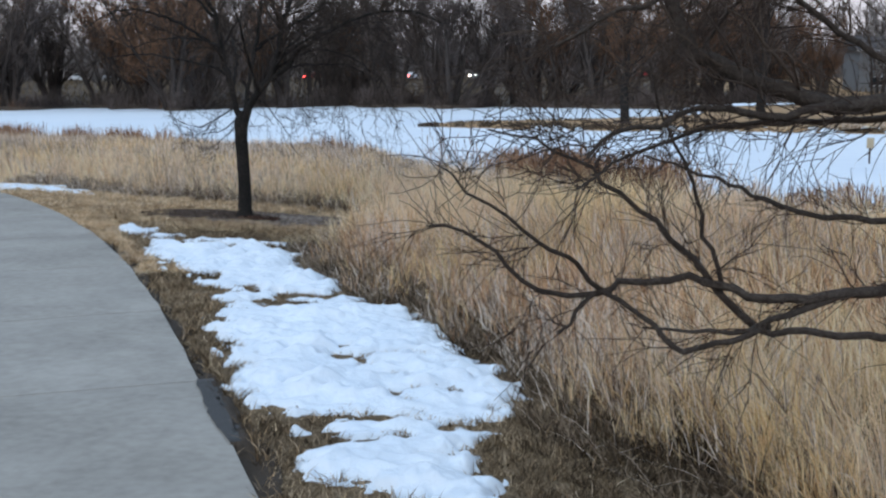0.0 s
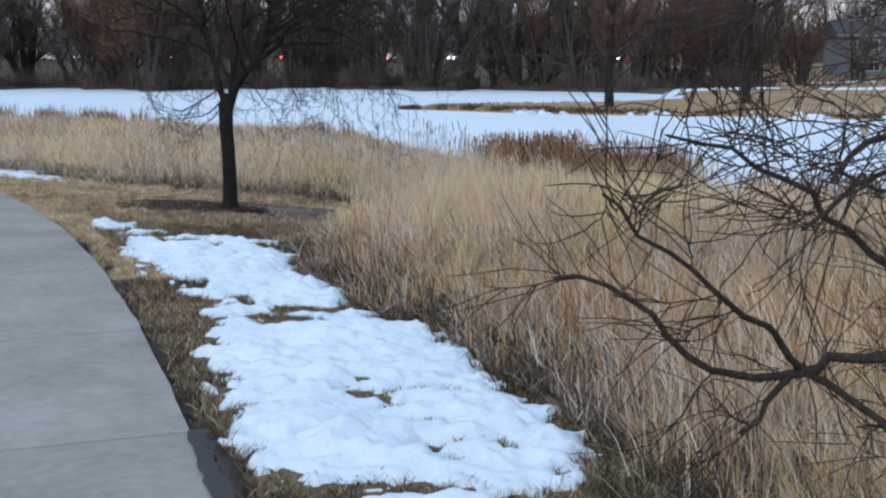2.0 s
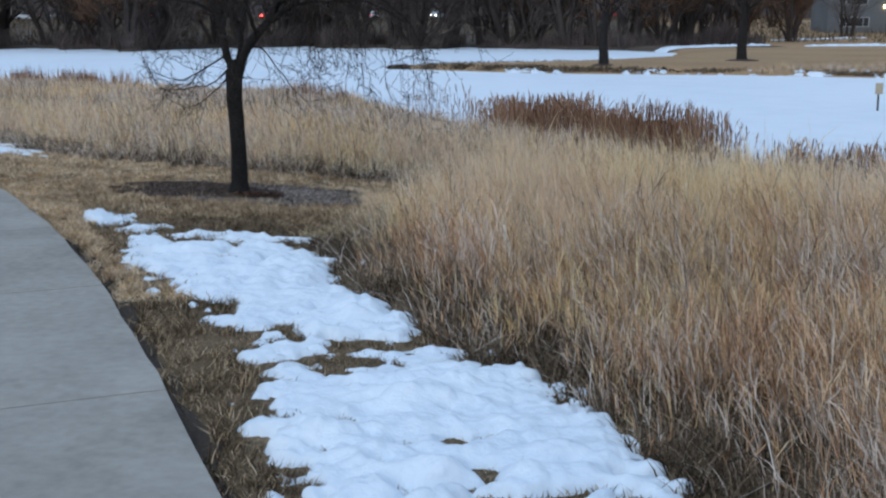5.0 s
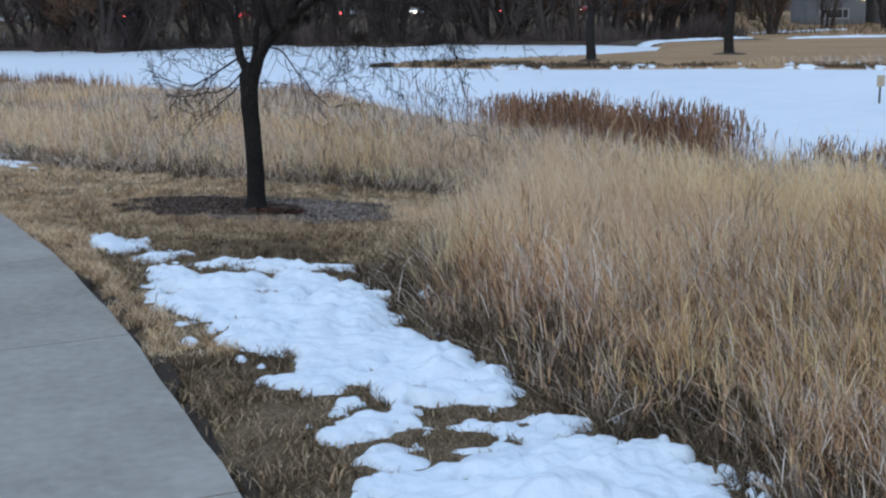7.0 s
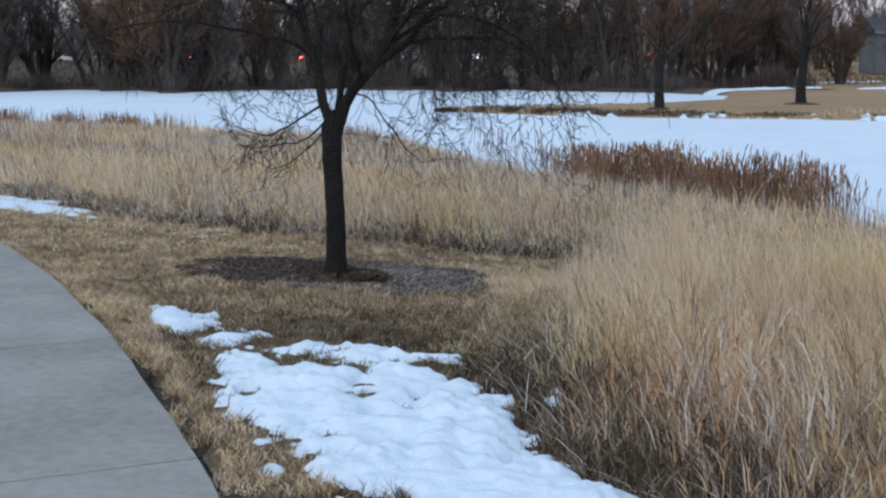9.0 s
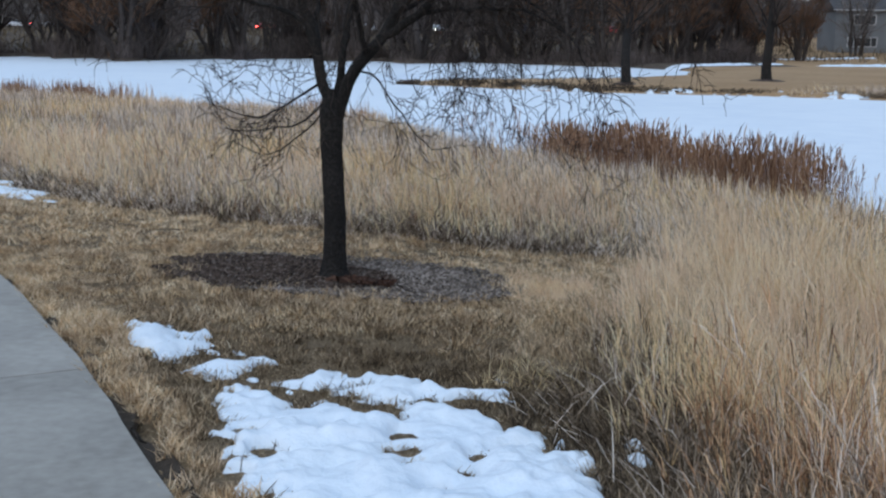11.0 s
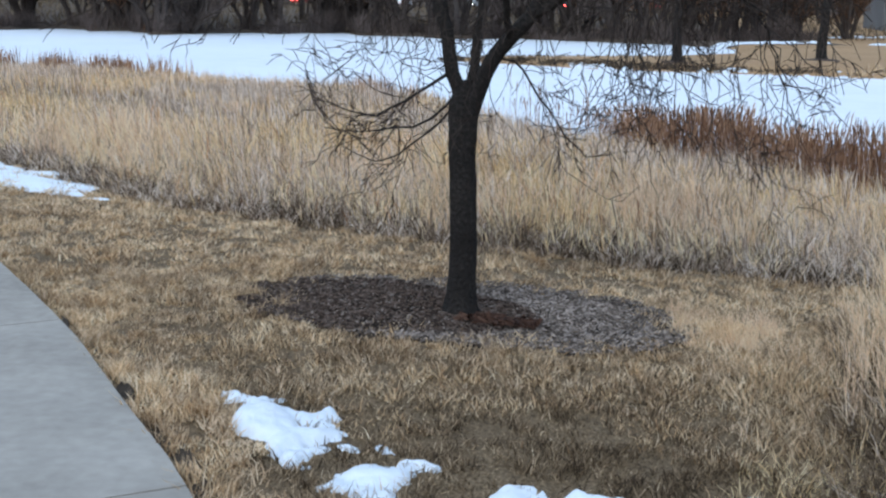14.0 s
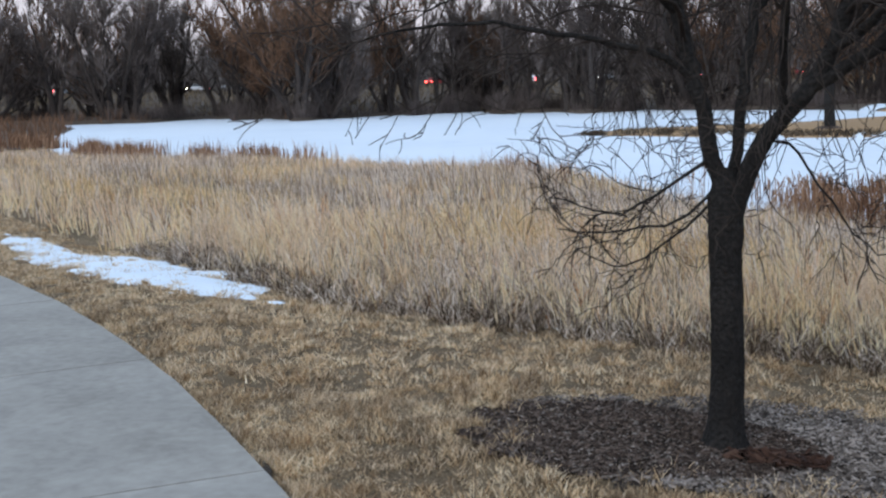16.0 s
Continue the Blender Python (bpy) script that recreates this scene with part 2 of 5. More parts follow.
SHORE = [(160, -30), (60, -2), (30, 11), (13, 20.5), (8.5, 24), (7.2, 28), (4.6, 32), (1.2, 36), (-3.5, 49.5), (-10, 53.5), (-18, 60), (-29, 63), (-38, 78), (-47, 98), (-59, 126), (-65, 134),
         (-50, 137), (-36, 134), (-26, 143), (-10, 141), (4, 136), (18, 127), (22, 117), (17.5, 98), (9.5, 89), (0.5, 84), (-4.05, 81.7), (0.2, 79), (5, 75.2), (10.4, 73.5), (17, 72.3), (24.4, 68.5), (44, 62), (160, 40)]


def far_wave(x):
    """The bays of the far shore."""
    return (4.5 * np.sin(x * 0.23) + 3.0 * np.sin(x * 0.61 + 1) + 1.6 * np.sin(x * 1.3)) * np.clip((12 - x) / 8, 0, 1)


def to_pond(x, y):
    """Distance from the pond's shore, minus inside it."""
    x, y = np.asarray(x, float), np.asarray(y, float)
    y = y - far_wave(x) * np.clip((y - 118) / 6, 0, 1)
    best, inside = np.full(x.shape, 1e9), np.zeros(x.shape, bool)
    for (ax, ay), (bx, by) in zip(SHORE, SHORE[1:] + SHORE[:1]):
        k = np.clip(((x - ax) * (bx - ax) + (y - ay) * (by - ay)) / ((bx - ax) ** 2 + (by - ay) ** 2), 0, 1)
        best = np.minimum(best, np.hypot(x - ax - k * (bx - ax), y - ay - k * (by - ay)))
        if ay != by:
            cross = (ay > y) != (by > y)
            inside ^= cross & (x < (bx - ax) * (y - ay) / (by - ay) + ax)
    return np.where(inside, -best, best)


def rough_xy(x, y, size, high):
    """Gentle unevenness."""
    a = np.sin(x * 2.1 / size + 1.3) * np.cos(y * 1.7 / size - 0.4) + 0.6 * np.sin(x * 4.3 / size - y * 3.1 / size) + 0.4 * np.cos(x * 7.9 / size + y * 6.7 / size + 2)
    return high * a / 2


def land(x, y, near=None):
    """The height of the ground."""
    x, y = np.asarray(x, float), np.asarray(y, float)
    s, at = beside(x, y) if near is None else near
    d = to_pond(x, y)
    by_path = path_z(at) - 0.025 - 0.057 * np.clip(s, 0, 3.5) - 0.03 * np.clip(s - 3.5, 0, 40)
    by_pond = ICE_Z + 0.05 + (0.115 - 0.055 * np.clip((-x - 2) / 8, 0, 1)) * d
    soft = 0.12
    z = -soft * np.log(np.exp(-by_path / soft) + np.exp(-np.clip(by_pond, -4, 20) / soft))
    far = (y > 60) & (x > -56)
    behind = ICE_Z + 0.42 * (1 - np.exp(-np.clip(d, 0, 200) / 0.8)) + 0.0375 * np.clip(y - 150, 0, 75) + 0.004 * np.clip(y - 225, 0, 2000)
    z = np.where(far & (d > 0) & ((y > 72) | (x > 0)) & (x > -24 - 0.0 * y), behind, z)
    left = np.clip((-x - 40) / 30, 0, 1) * np.clip((y - 90) / 40, 0, 1)
    z = np.where((d > 0) & (y > 120), behind, z * (1 - left) + behind * left)
    z = np.where(d <= 0, ICE_Z - 0.04 - 0.25 * np.clip(-d, 0, 3), z)
    z = np.where((s < 0.0) & (s > -3.05) & (y < 42), np.minimum(z, path_z(at) - 0.09), z)
    z = z - 0.03 * np.clip(1 - np.abs(s - 0.03) / 0.07, 0, 1)
    return z + np.where((s > 0.1) & (d > 1), rough_xy(x, y, 1.0, 0.012) + rough_xy(x, y, 6.0, 0.03) * np.clip(s - 1.5, 0, 1), 0)


# ---- mesh helpers ----


def mesh_of(name, verts, faces, material, smooth=True):
    """One mesh from arrays; faces all have the same number of corners."""
    verts, faces = np.asarray(verts, np.float32), np.asarray(faces, np.int32)
    me = bpy.data.meshes.new(name)
    me.vertices.add(len(verts))
    me.vertices.foreach_set("co", verts.ravel())
    k = faces.shape[1]
    me.loops.add(faces.size)
    me.loops.foreach_set("vertex_index", faces.ravel())
    me.polygons.add(len(faces))
    me.polygons.foreach_set("loop_start", np.arange(0, faces.size, k, dtype=np.int32))
    me.polygons.foreach_set("use_smooth", np.full(len(faces), smooth))
    me.materials.append(material)
    me.update(calc_edges=True)
    return me


def piece(name, verts, faces, material, parent=None, label="", smooth=True):
    ob = new(name, mesh_of(name, verts, faces, material, smooth))
    if parent:
        ob.parent = parent
    return tagged(ob, label)


def part(name, bm, material, parent, label=""):
    me = bpy.data.meshes.new(name)
    bm.to_mesh(me)
    bm.free()
    me.materials.append(material)
    ob = new(name, me)
    ob.parent = parent
    return tagged(ob, label)


def box(bm, x0, x1, y0, y1, z0, z1, bevel=0.0):
    made = bmesh.ops.create_cube(bm, size=1)["verts"]
    bmesh.ops.scale(bm, vec=(x1 - x0, y1 - y0, z1 - z0), verts=made)
    bmesh.ops.translate(bm, vec=((x0 + x1) / 2, (y0 + y1) / 2, (z0 + z1) / 2), verts=made)
    if bevel:
        edges = {e for v in made for e in v.link_edges}
        bmesh.ops.bevel(bm, geom=list(edges), offset=bevel, segments=2, affect="EDGES", profile=0.5)
    return bm


def grid_faces(nx, ny):
    i = np.arange((nx - 1) * (ny - 1))
    a = (i // (nx - 1)) * nx + i % (nx - 1)
    return np.stack([a, a + 1, a + nx + 1, a + nx], 1)


# ---- the ground ----


def spaced(centre_a, centre_b, step, reach, grow=1.16):
    inner = np.arange(centre_a, centre_b + step / 2, step)
    out, d = [], step
    while not out or out[-1] < reach:
        d *= grow
        out.append((out[-1] if out else 0) + d)
    out = np.array(out)
    return np.r_[(centre_a - out)[::-1], inner, centre_b + out]


gx, gy = spaced(-12, 9, 0.4, 2500), spaced(1, 26, 0.4, 2500)
gy = np.unique(np.r_[gy, np.arange(30, 150, 1.2)])
gx = np.unique(np.r_[gx, np.arange(-60, 40, 1.5)])
X, Y = np.meshgrid(gx, gy)
Z = land(X.ravel(), Y.ravel())
ground = new("ground", mesh_of("ground", np.c_[X.ravel(), Y.ravel(), Z], grid_faces(len(gx), len(gy)), SOIL))
ground.data.materials.append(FIELD)
ground.data.materials.append(LITTER)
centres = np.empty(len(ground.data.polygons) * 3, np.float32)
ground.data.polygons.foreach_get("center", centres)
centres = centres.reshape(-1, 3)
ground.data.polygons.foreach_set("material_index", np.where((centres[:, 1] > 108 + 0.35 * np.abs(centres[:, 0] + 10)) & (centres[:, 0] < 34) | (centres[:, 0] < -38) & (centres[:, 1] > 66), 2, (centres[:, 1] > 45) | (centres[:, 0] > 12)).astype(np.int32))
tagged(ground, "dry winter turf and field sloping to the pond", "ground", kind="structure")

ice = piece("water", [(-400, -60, ICE_Z), (400, -60, ICE_Z), (400, 160, ICE_Z), (-400, 160, ICE_Z)], [(0, 1, 2, 3)], ICE_SNOW)
tagged(ice, "frozen pond covered with smooth white snow", "pond", kind="structure")

# ---- shared shapes ----


def lattice(x, y, size, seed):
    """Smooth random bumps, about -1 to 1."""
    r = np.random.default_rng(seed).uniform(-1, 1, (257, 257))
    u, v = np.asarray(x) / size + 57.3, np.asarray(y) / size + 31.7
    i, j = np.floor(u).astype(int), np.floor(v).astype(int)
    a, b = u - i, v - j
    a, b = a * a * (3 - 2 * a), b * b * (3 - 2 * b)
    g = lambda p, q: r[p % 257, q % 257]  # noqa: E731
    return (g(i, j) * (1 - a) + g(i + 1, j) * a) * (1 - b) + (g(i, j + 1) * (1 - a) + g(i + 1, j + 1) * a) * b


def off_edge(s, y):
    """The place s metres from the path's edge, beside the edge's point at y."""
    slope = (edge_x(y + 0.01) - edge_x(y - 0.01)) / 0.02
    n = np.sqrt(1 + slope**2)
    return edge_x(y) + s / n, y - s * slope / n


def tubes(polys, sides=0):
    """Tapered round limbs from (points, radii) lists, as one vertex and one face array."""
    verts, faces, base = [], [], 0
    for pts, rad in polys:
        pts, rad = np.asarray(pts, float), np.asarray(rad, float)
        if len(polys) == 1:
            pts = np.vstack([pts[0] + (pts[0] - pts[1]) * 0.15, pts, pts[-1] + (pts[-1] - pts[-2]) * 0.15])
            rad = np.r_[rad[0] * 0.05, rad, rad[-1] * 0.05]
        n = sides or (10 if rad.max() > 0.06 else 7 if rad.max() > 0.02 else 5 if rad.max() > 0.007 else 3)
        tan = np.gradient(pts, axis=0)
        tan /= np.linalg.norm(tan, axis=1)[:, None] + 1e-9
        ref = np.where(np.abs(tan[:, 2:3]) > 0.9, (1.0, 0, 0), (0, 0, 1.0))
        u = np.cross(tan, ref)
        u /= np.linalg.norm(u, axis=1)[:, None] + 1e-9
        if rad.max() > 0.01:
            for i in range(1, len(u)):
                u[i] = u[i - 1] - tan[i] * (u[i - 1] @ tan[i])
                u[i] /= np.linalg.norm(u[i]) + 1e-9
        w = np.cross(tan, u)
        a = np.linspace(0, 2 * np.pi, n, endpoint=False)
        ring = pts[:, None] + rad[:, None, None] * (np.cos(a)[None, :, None] * u[:, None] + np.sin(a)[None, :, None] * w[:, None])
        verts.append(ring.reshape(-1, 3))
        k = np.arange(n)
        for i in range(len(pts) - 1):
            p = base + i * n
            faces.append(np.stack([p + k, p + (k + 1) % n, p + n + (k + 1) % n, p + n + k], 1))
        base += len(pts) * n
    return np.concatenate(verts), np.concatenate(faces)


def curve(points, radius, tip, step=0.08, wobble=0.0, rng=None):
    """A smooth limb through control points, thinning from radius to tip."""
    p = np.asarray(points, float)
    p = np.vstack([2 * p[0] - p[1], p, 2 * p[-1] - p[-2]])
    out = []
    for a, b, c, d in zip(p, p[1:], p[2:], p[3:]):
        n = max(2, int(np.linalg.norm(c - b) / step))
        t = np.linspace(0, 1, n, endpoint=False)[:, None]
        out.append(0.5 * (2 * b + (c - a) * t + (2 * a - 5 * b + 4 * c - d) * t**2 + (3 * b - a - 3 * c + d) * t**3))
    out = np.vstack([*out, p[-2:-1]])
    if wobble:
        out[1:-1] += rng.normal(0, wobble, (len(out) - 2, 3))
    return out, np.linspace(radius, tip, len(out))


def branchlets(rng, poly, count, length, spread=0.8, droop=0.0, lift=0.0, wiggle=0.25, start=0.2, thick=0.6, tip=0.0015, steps=6):
    """Side shoots along a limb."""
    pts, rad = poly
    made = []
    for f in rng.uniform(start, 1.0, count):
        k = f * (len(pts) - 1)
        i = min(int(k), len(pts) - 2)
        at = pts[i] + (pts[i + 1] - pts[i]) * (k - i)
        way = pts[i + 1] - pts[i]
        way = way / (np.linalg.norm(way) + 1e-9)
        side = rng.normal(0, 1, 3)
        side -= way * (side @ way)
        side /= np.linalg.norm(side) + 1e-9
        way = way * math.cos(spread) + side * math.sin(spread)
        far = rng.uniform(*length) * (1.15 - 0.45 * f)
        line = [at]
        for s in range(steps):
            way = way + rng.normal(0, wiggle / 2, 3) + np.array((0, 0, lift * (1 - s / steps) - droop * (s + 1) / steps))
            way /= np.linalg.norm(way)
            line.append(line[-1] + way * far / steps)
        r = max(tip * 1.6, rad[i] * thick * rng.uniform(0.6, 1.0))
        made.append((np.array(line), np.linspace(r, tip, steps + 1)))
    return made


def blades(x, y, z, high, lean, turn, width, face, bend=1.6, short=False):
    """Grass blades as thin bent strips: five triangles each, or three."""
    n = len(x)
    out = np.stack([np.cos(turn), np.sin(turn), np.zeros(n)], 1) * (lean * high)[:, None]
    rise = np.stack([np.zeros(n), np.zeros(n), high * np.sqrt(np.clip(1 - 0.55 * lean**2, 0.15, 1))], 1)
    w = np.stack([np.cos(face) * width / 2, np.sin(face) * width / 2, np.zeros(n)], 1)
    foot = np.stack([x, y, z - 0.02], 1)
    if short:
        knee, tip = foot + out * 0.35 + rise * 0.55, foot + out + rise
        v = np.stack([foot - w, foot + w, knee - w * 0.8, knee + w * 0.8, tip], 1).reshape(-1, 3)
        k = (np.arange(n) * 5)[:, None]
        return v, np.concatenate([k + (0, 1, 3), k + (0, 3, 2), k + (2, 3, 4)], 1).reshape(-1, 3)
    at = [foot + out * f**bend + rise * (f if f < 1 else 0.93) for f in (0.0, 0.68, 0.87, 1.0)]
    v = np.stack([at[0] - w * 0.3, at[0] + w * 0.3, at[1] - w * 0.36, at[1] + w * 0.36, at[2] - w * 1.2, at[2] + w * 1.2, at[3]], 1).reshape(-1, 3)
    k = (np.arange(n) * 7)[:, None]
    f = np.concatenate([k + (0, 1, 3), k + (0, 3, 2), k + (2, 3, 5), k + (2, 5, 4), k + (4, 5, 6)], 1).reshape(-1, 3)
    return v, f


# ---- the path ----
PATH_WIDE = 3.0
pathway = new("path")
tagged(pathway, "pale grey concrete footpath curving beside the pond", "path", kind="structure")
joints = [-6.0] + [0.62 + 2.13 * k + (0.2 if k == 2 else 0) for k in range(-2, 13)]
for y0, y1 in zip(joints, joints[1:]):
    rows, cols = 9, 13
    yy, ss = np.meshgrid(np.linspace(y0, y1, rows), np.linspace(0, -PATH_WIDE, cols), indexing="ij")
    gap = 0.006
    yy[0] += gap
    yy[-1] -= gap
    edge_wave = np.where(ss > -0.01, 0.012 * lattice(yy, yy * 0, 0.35, 5), 0)
    px, py = off_edge(ss + edge_wave, yy)
    top = path_z(py) + 0.004 * lattice(px, py, 1.3, 9)
    rim = np.zeros((rows, cols), bool)
    rim[[0, -1]] = True
    rim[:, [0, -1]] = True
    top = np.where(rim, top - 0.008, top)
    v = np.c_[px.ravel(), py.ravel(), top.ravel()]
    f = grid_faces(cols, rows)[:, ::-1]
    loop = [*range(cols), *[r * cols + cols - 1 for r in range(1, rows)], *[(rows - 1) * cols + c for c in range(cols - 2, -1, -1)], *[r * cols for r in range(rows - 2, 0, -1)]]
    low = v[loop] - (0, 0, 0.1)
    n0, m = len(v), len(loop)
    side = [(loop[k], n0 + k, n0 + (k + 1) % m, loop[(k + 1) % m]) for k in range(m)]
    piece("slab", np.vstack([v, low]), np.vstack([f, side]), CONCRETE, pathway, smooth=False)


# ---- snow ----


def snow_sheet(name, x, y, mask, thick, label, material=SNOW):
    """A patch of lying snow over a grid of places: it swells up where mask is above zero and ends in a rounded rim."""
    ny, nx = x.shape
    rise = 0.32 * np.sqrt(np.clip(mask / 0.05, 0, 1)) + 0.68 * np.clip(mask / 0.3, 0, 1)
    lumps = 0.72 + 0.38 * lattice(x, y, 0.42, 21) + 0.45 * np.abs(lattice(x, y, 0.23, 22)) - 0.3 * np.abs(lattice(x, y, 0.15, 25)) + 0.2 * np.abs(lattice(x, y, 0.085, 24)) + 0.12 * lattice(x, y, 0.05, 23)
    z = land(x, y) - 0.012 + thick * rise * np.clip(lumps, 0.25, 2) + 0.012 * (mask > 0)
    f = grid_faces(nx, ny)
    keep = (mask.ravel()[f] > -0.012).any(1)
    f = f[keep]
    used, f = np.unique(f, return_inverse=True)
    ob = piece(name, np.c_[x.ravel(), y.ravel(), z.ravel()][used], f.reshape(-1, 4), material)
    return tagged(ob, label, "snow", kind="stuff")


def snow_limits(y):
    left = np.interp(y, [3.1, 3.6, 3.85, 3.95, 4.16, 4.3, 4.42, 4.5, 5.16, 5.45, 5.88, 6.16, 6.5, 6.85, 7.02, 7.45, 7.7, 7.9, 8.05, 8.2, 8.38, 8.62, 8.78, 8.88, 9.1, 9.32, 9.74, 10.2, 10.7], [0.7, 0.22, 0.25, 0.62, 0.32, 0.55, 0.55, 0.2, 0.18, 0.24, 0.29, 0.25, 0.36, 0.34, 0.5, 0.49, 0.6, 0.62, 0.56, 0.42, 0.68, 0.7, 0.52, 0.43, 0.54, 0.42, 0.33, 0.29, 0.36])
    right = np.interp(y, [3.1, 3.6, 3.87, 4.1, 4.45, 4.6, 4.9, 5.3, 5.75, 6.45, 6.9, 7.05, 7.16, 7.3, 7.42, 7.6, 7.88, 8.31, 8.75, 9.02, 9.45, 9.88, 10.2], [0.86, 0.95, 1.1, 1.36, 1.48, 1.63, 1.67, 1.6, 1.66, 1.73, 1.74, 1.64, 1.4, 1.62, 1.44, 1.4, 1.54, 1.57, 1.5, 1.48, 1.57, 1.65, 1.6])
    return left, right


def inside_of(outline, x, y):
    """Distance inside a closed outline, minus outside."""
    best, within = np.full(x.shape, 1e9), np.zeros(x.shape, bool)
    for (ax, ay), (bx, by) in zip(outline, outline[1:] + outline[:1]):
        k = np.clip(((x - ax) * (bx - ax) + (y - ay) * (by - ay)) / ((bx - ax) ** 2 + (by - ay) ** 2), 0, 1)
        best = np.minimum(best, np.hypot(x - ax - k * (bx - ax), y - ay - k * (by - ay)))
        if ay != by:
            within ^= ((ay > y) != (by > y)) & (x < (bx - ax) * (y - ay) / (by - ay) + ax)
    return np.where(within, best, -best)


SNOW_ISLETS = [
    [(0.42, 10.7), (0.51, 10.78), (0.64, 10.89), (0.69, 10.83), (0.76, 10.6), (0.71, 10.48), (0.82, 10.46), (0.91, 10.56), (1.01, 10.54), (1.02, 10.36), (1.23, 10.29), (1.25, 10.46), (1.48, 10.41), (1.56, 10.3), (1.56, 10.08), (1.62, 9.6), (0.34, 9.6), (0.34, 10.32), (0.45, 10.41), (0.46, 10.55)],
    [(0.81, 10.93), (0.95, 10.93), (1.04, 11.08), (1.24, 11.06), (1.16, 10.88), (1.36, 10.88), (1.56, 10.69), (1.62, 10.58), (1.86, 10.49), (1.8, 10.42), (1.51, 10.52), (1.39, 10.42), (1.25, 10.49), (1.18, 10.54), (1.09, 10.73), (0.96, 10.72)],
    [(0.34, 12.05), (0.37, 11.92), (0.47, 12.2), (0.57, 12.09), (0.72, 11.93), (0.81, 11.66), (0.67, 11.57), (0.46, 11.37), (0.4, 11.43), (0.41, 11.66), (0.31, 11.68)],
    [(0.41, 11.31), (0.47, 11.2), (0.66, 11.3), (0.77, 11.3), (0.85, 11.38), (0.95, 11.33), (0.99, 11.19), (0.87, 11.22), (0.68, 11.03), (0.47, 11.05)],
]
NOTCHES = ((0.48, 8.52, 0.22, 0.08), (0.75, 7.7, 0.09, 0.05), (0.7, 7.32, 0.14, 0.05), (1.1, 7.55, 0.2, 0.09), (1.3, 7.5, 0.1, 0.07), (0.95, 7.28, 0.2, 0.09), (0.62, 7.9, 0.16, 0.04), (0.42, 7.28, 0.1, 0.05), (0.72, 4.32, 0.2, 0.05), (0.45, 4.0, 0.25, 0.06), (1.25, 4.12, 0.22, 0.06), (1.0, 3.72, 0.16, 0.05), (0.45, 9.3, 0.1, 0.03))
SLITS = ((1.0, 9.9, 0.08), (0.95, 9.47, 0.06), (0.66, 9.32, 0.07), (1.08, 10.07, 0.06), (0.98, 9.75, 0.05), (1.03, 7.9, 0.05), (0.8, 8.05, 0.05), (1.0, 6.17, 0.05), (0.92, 5.5, 0.09), (1.02, 5.06, 0.11), (1.38, 5.47, 0.06), (0.36, 5.45, 0.1), (0.9, 5.62, 0.07), (1.06, 5.32, 0.08), (0.94, 4.74, 0.06), (0.42, 5.62, 0.05), (1.2, 7.42, 0.08), (0.8, 7.4, 0.07), (0.45, 6.6, 0.05), (0.32, 6.02, 0.06))
CRUMBS = ((0.28, 8.99, 0.04), (0.44, 8.6, 0.035), (0.5, 8.45, 0.03), (1.85, 6.6, 0.06), (1.72, 7.3, 0.04), (0.72, 11.51, 0.04), (0.84, 11.46, 0.04), (0.8, 11.87, 0.035), (1.98, 10.7, 0.045), (0.75, 10.98, 0.03), (0.85, 10.78, 0.03), (1.23, 10.95, 0.025), (1.95, 9.6, 0.05), (2.05, 9.75, 0.04))


def snow_mask(s, y):
    left, right = snow_limits(y)
    m = np.minimum(np.minimum(s - left, right - s), np.minimum(y - 2.9, 10.02 - y))
    for k, outline in enumerate(SNOW_ISLETS):
        m = np.maximum(m, inside_of(outline, s, y) + (0.0 if k < 2 else -0.015))
    m = m + np.interp(y, [9.9, 10.3], [1, 0.55]) * (0.035 * lattice(s, y * 1.6, 0.22, 3) + 0.06 * lattice(s, y * 1.9, 0.12, 4) + 0.065 * lattice(s, y * 1.7, 0.065, 6) + 0.035 * lattice(s, y * 1.2, 0.035, 7) + 0.075 * lattice(s * 0.4, y, 0.07, 10))
    m = np.minimum(m, (0.66 - lattice(s, y * 2.3, 0.17, 14)) * 0.25)
    for hs, hy, rs, ry in NOTCHES + tuple((a, c, r, 0.03) for a, c, r in SLITS):
        m = np.minimum(m, np.hypot((s - hs) / (1.1 * rs), (y - hy) / (0.012 + 1.1 * ry)) * 0.08 - 0.08 + 0.045 * lattice(s, y * 1.4, 0.08, 8))
    for hs, hy, r in CRUMBS:
        m = np.maximum(m, r - np.hypot(s - hs, (y - hy) * 0.8) + 0.015 * lattice(s, y, 0.05, 9))
    return m


sg, yg = np.meshgrid(np.arange(0.0, 2.15, 0.016), np.arange(2.8, 12.8, 0.018))
snow_x, snow_y = off_edge(sg, yg)
snow_sheet("snow_patch", snow_x, snow_y, snow_mask(sg, yg), 0.1, "melting white snow strip on the grass beside the path")

# the second strip, against the tall grass farther along
SN_A, SN_B = np.array((-5.22, 18.95)), np.array((-11.3, 25.75))
SN_U = (SN_B - SN_A) / np.linalg.norm(SN_B - SN_A)
ug, vg = np.meshgrid(np.arange(-0.3, 11.0, 0.06), np.arange(-0.95, 0.95, 0.05))


def strip_mask(u, v):
    half = np.interp(u, [-0.3, 0.0, 0.12, 0.25, 0.5, 1.3, 3, 5.5, 9, 11], [0.0, 0.1, 0.1, -0.02, 0.28, 0.56, 0.64, 0.6, 0.46, 0.0])
    return half - np.abs(v - 0.03) + 0.17 * lattice(u, v, 0.5, 31) + 0.1 * lattice(u, v, 0.16, 32) - 0.06


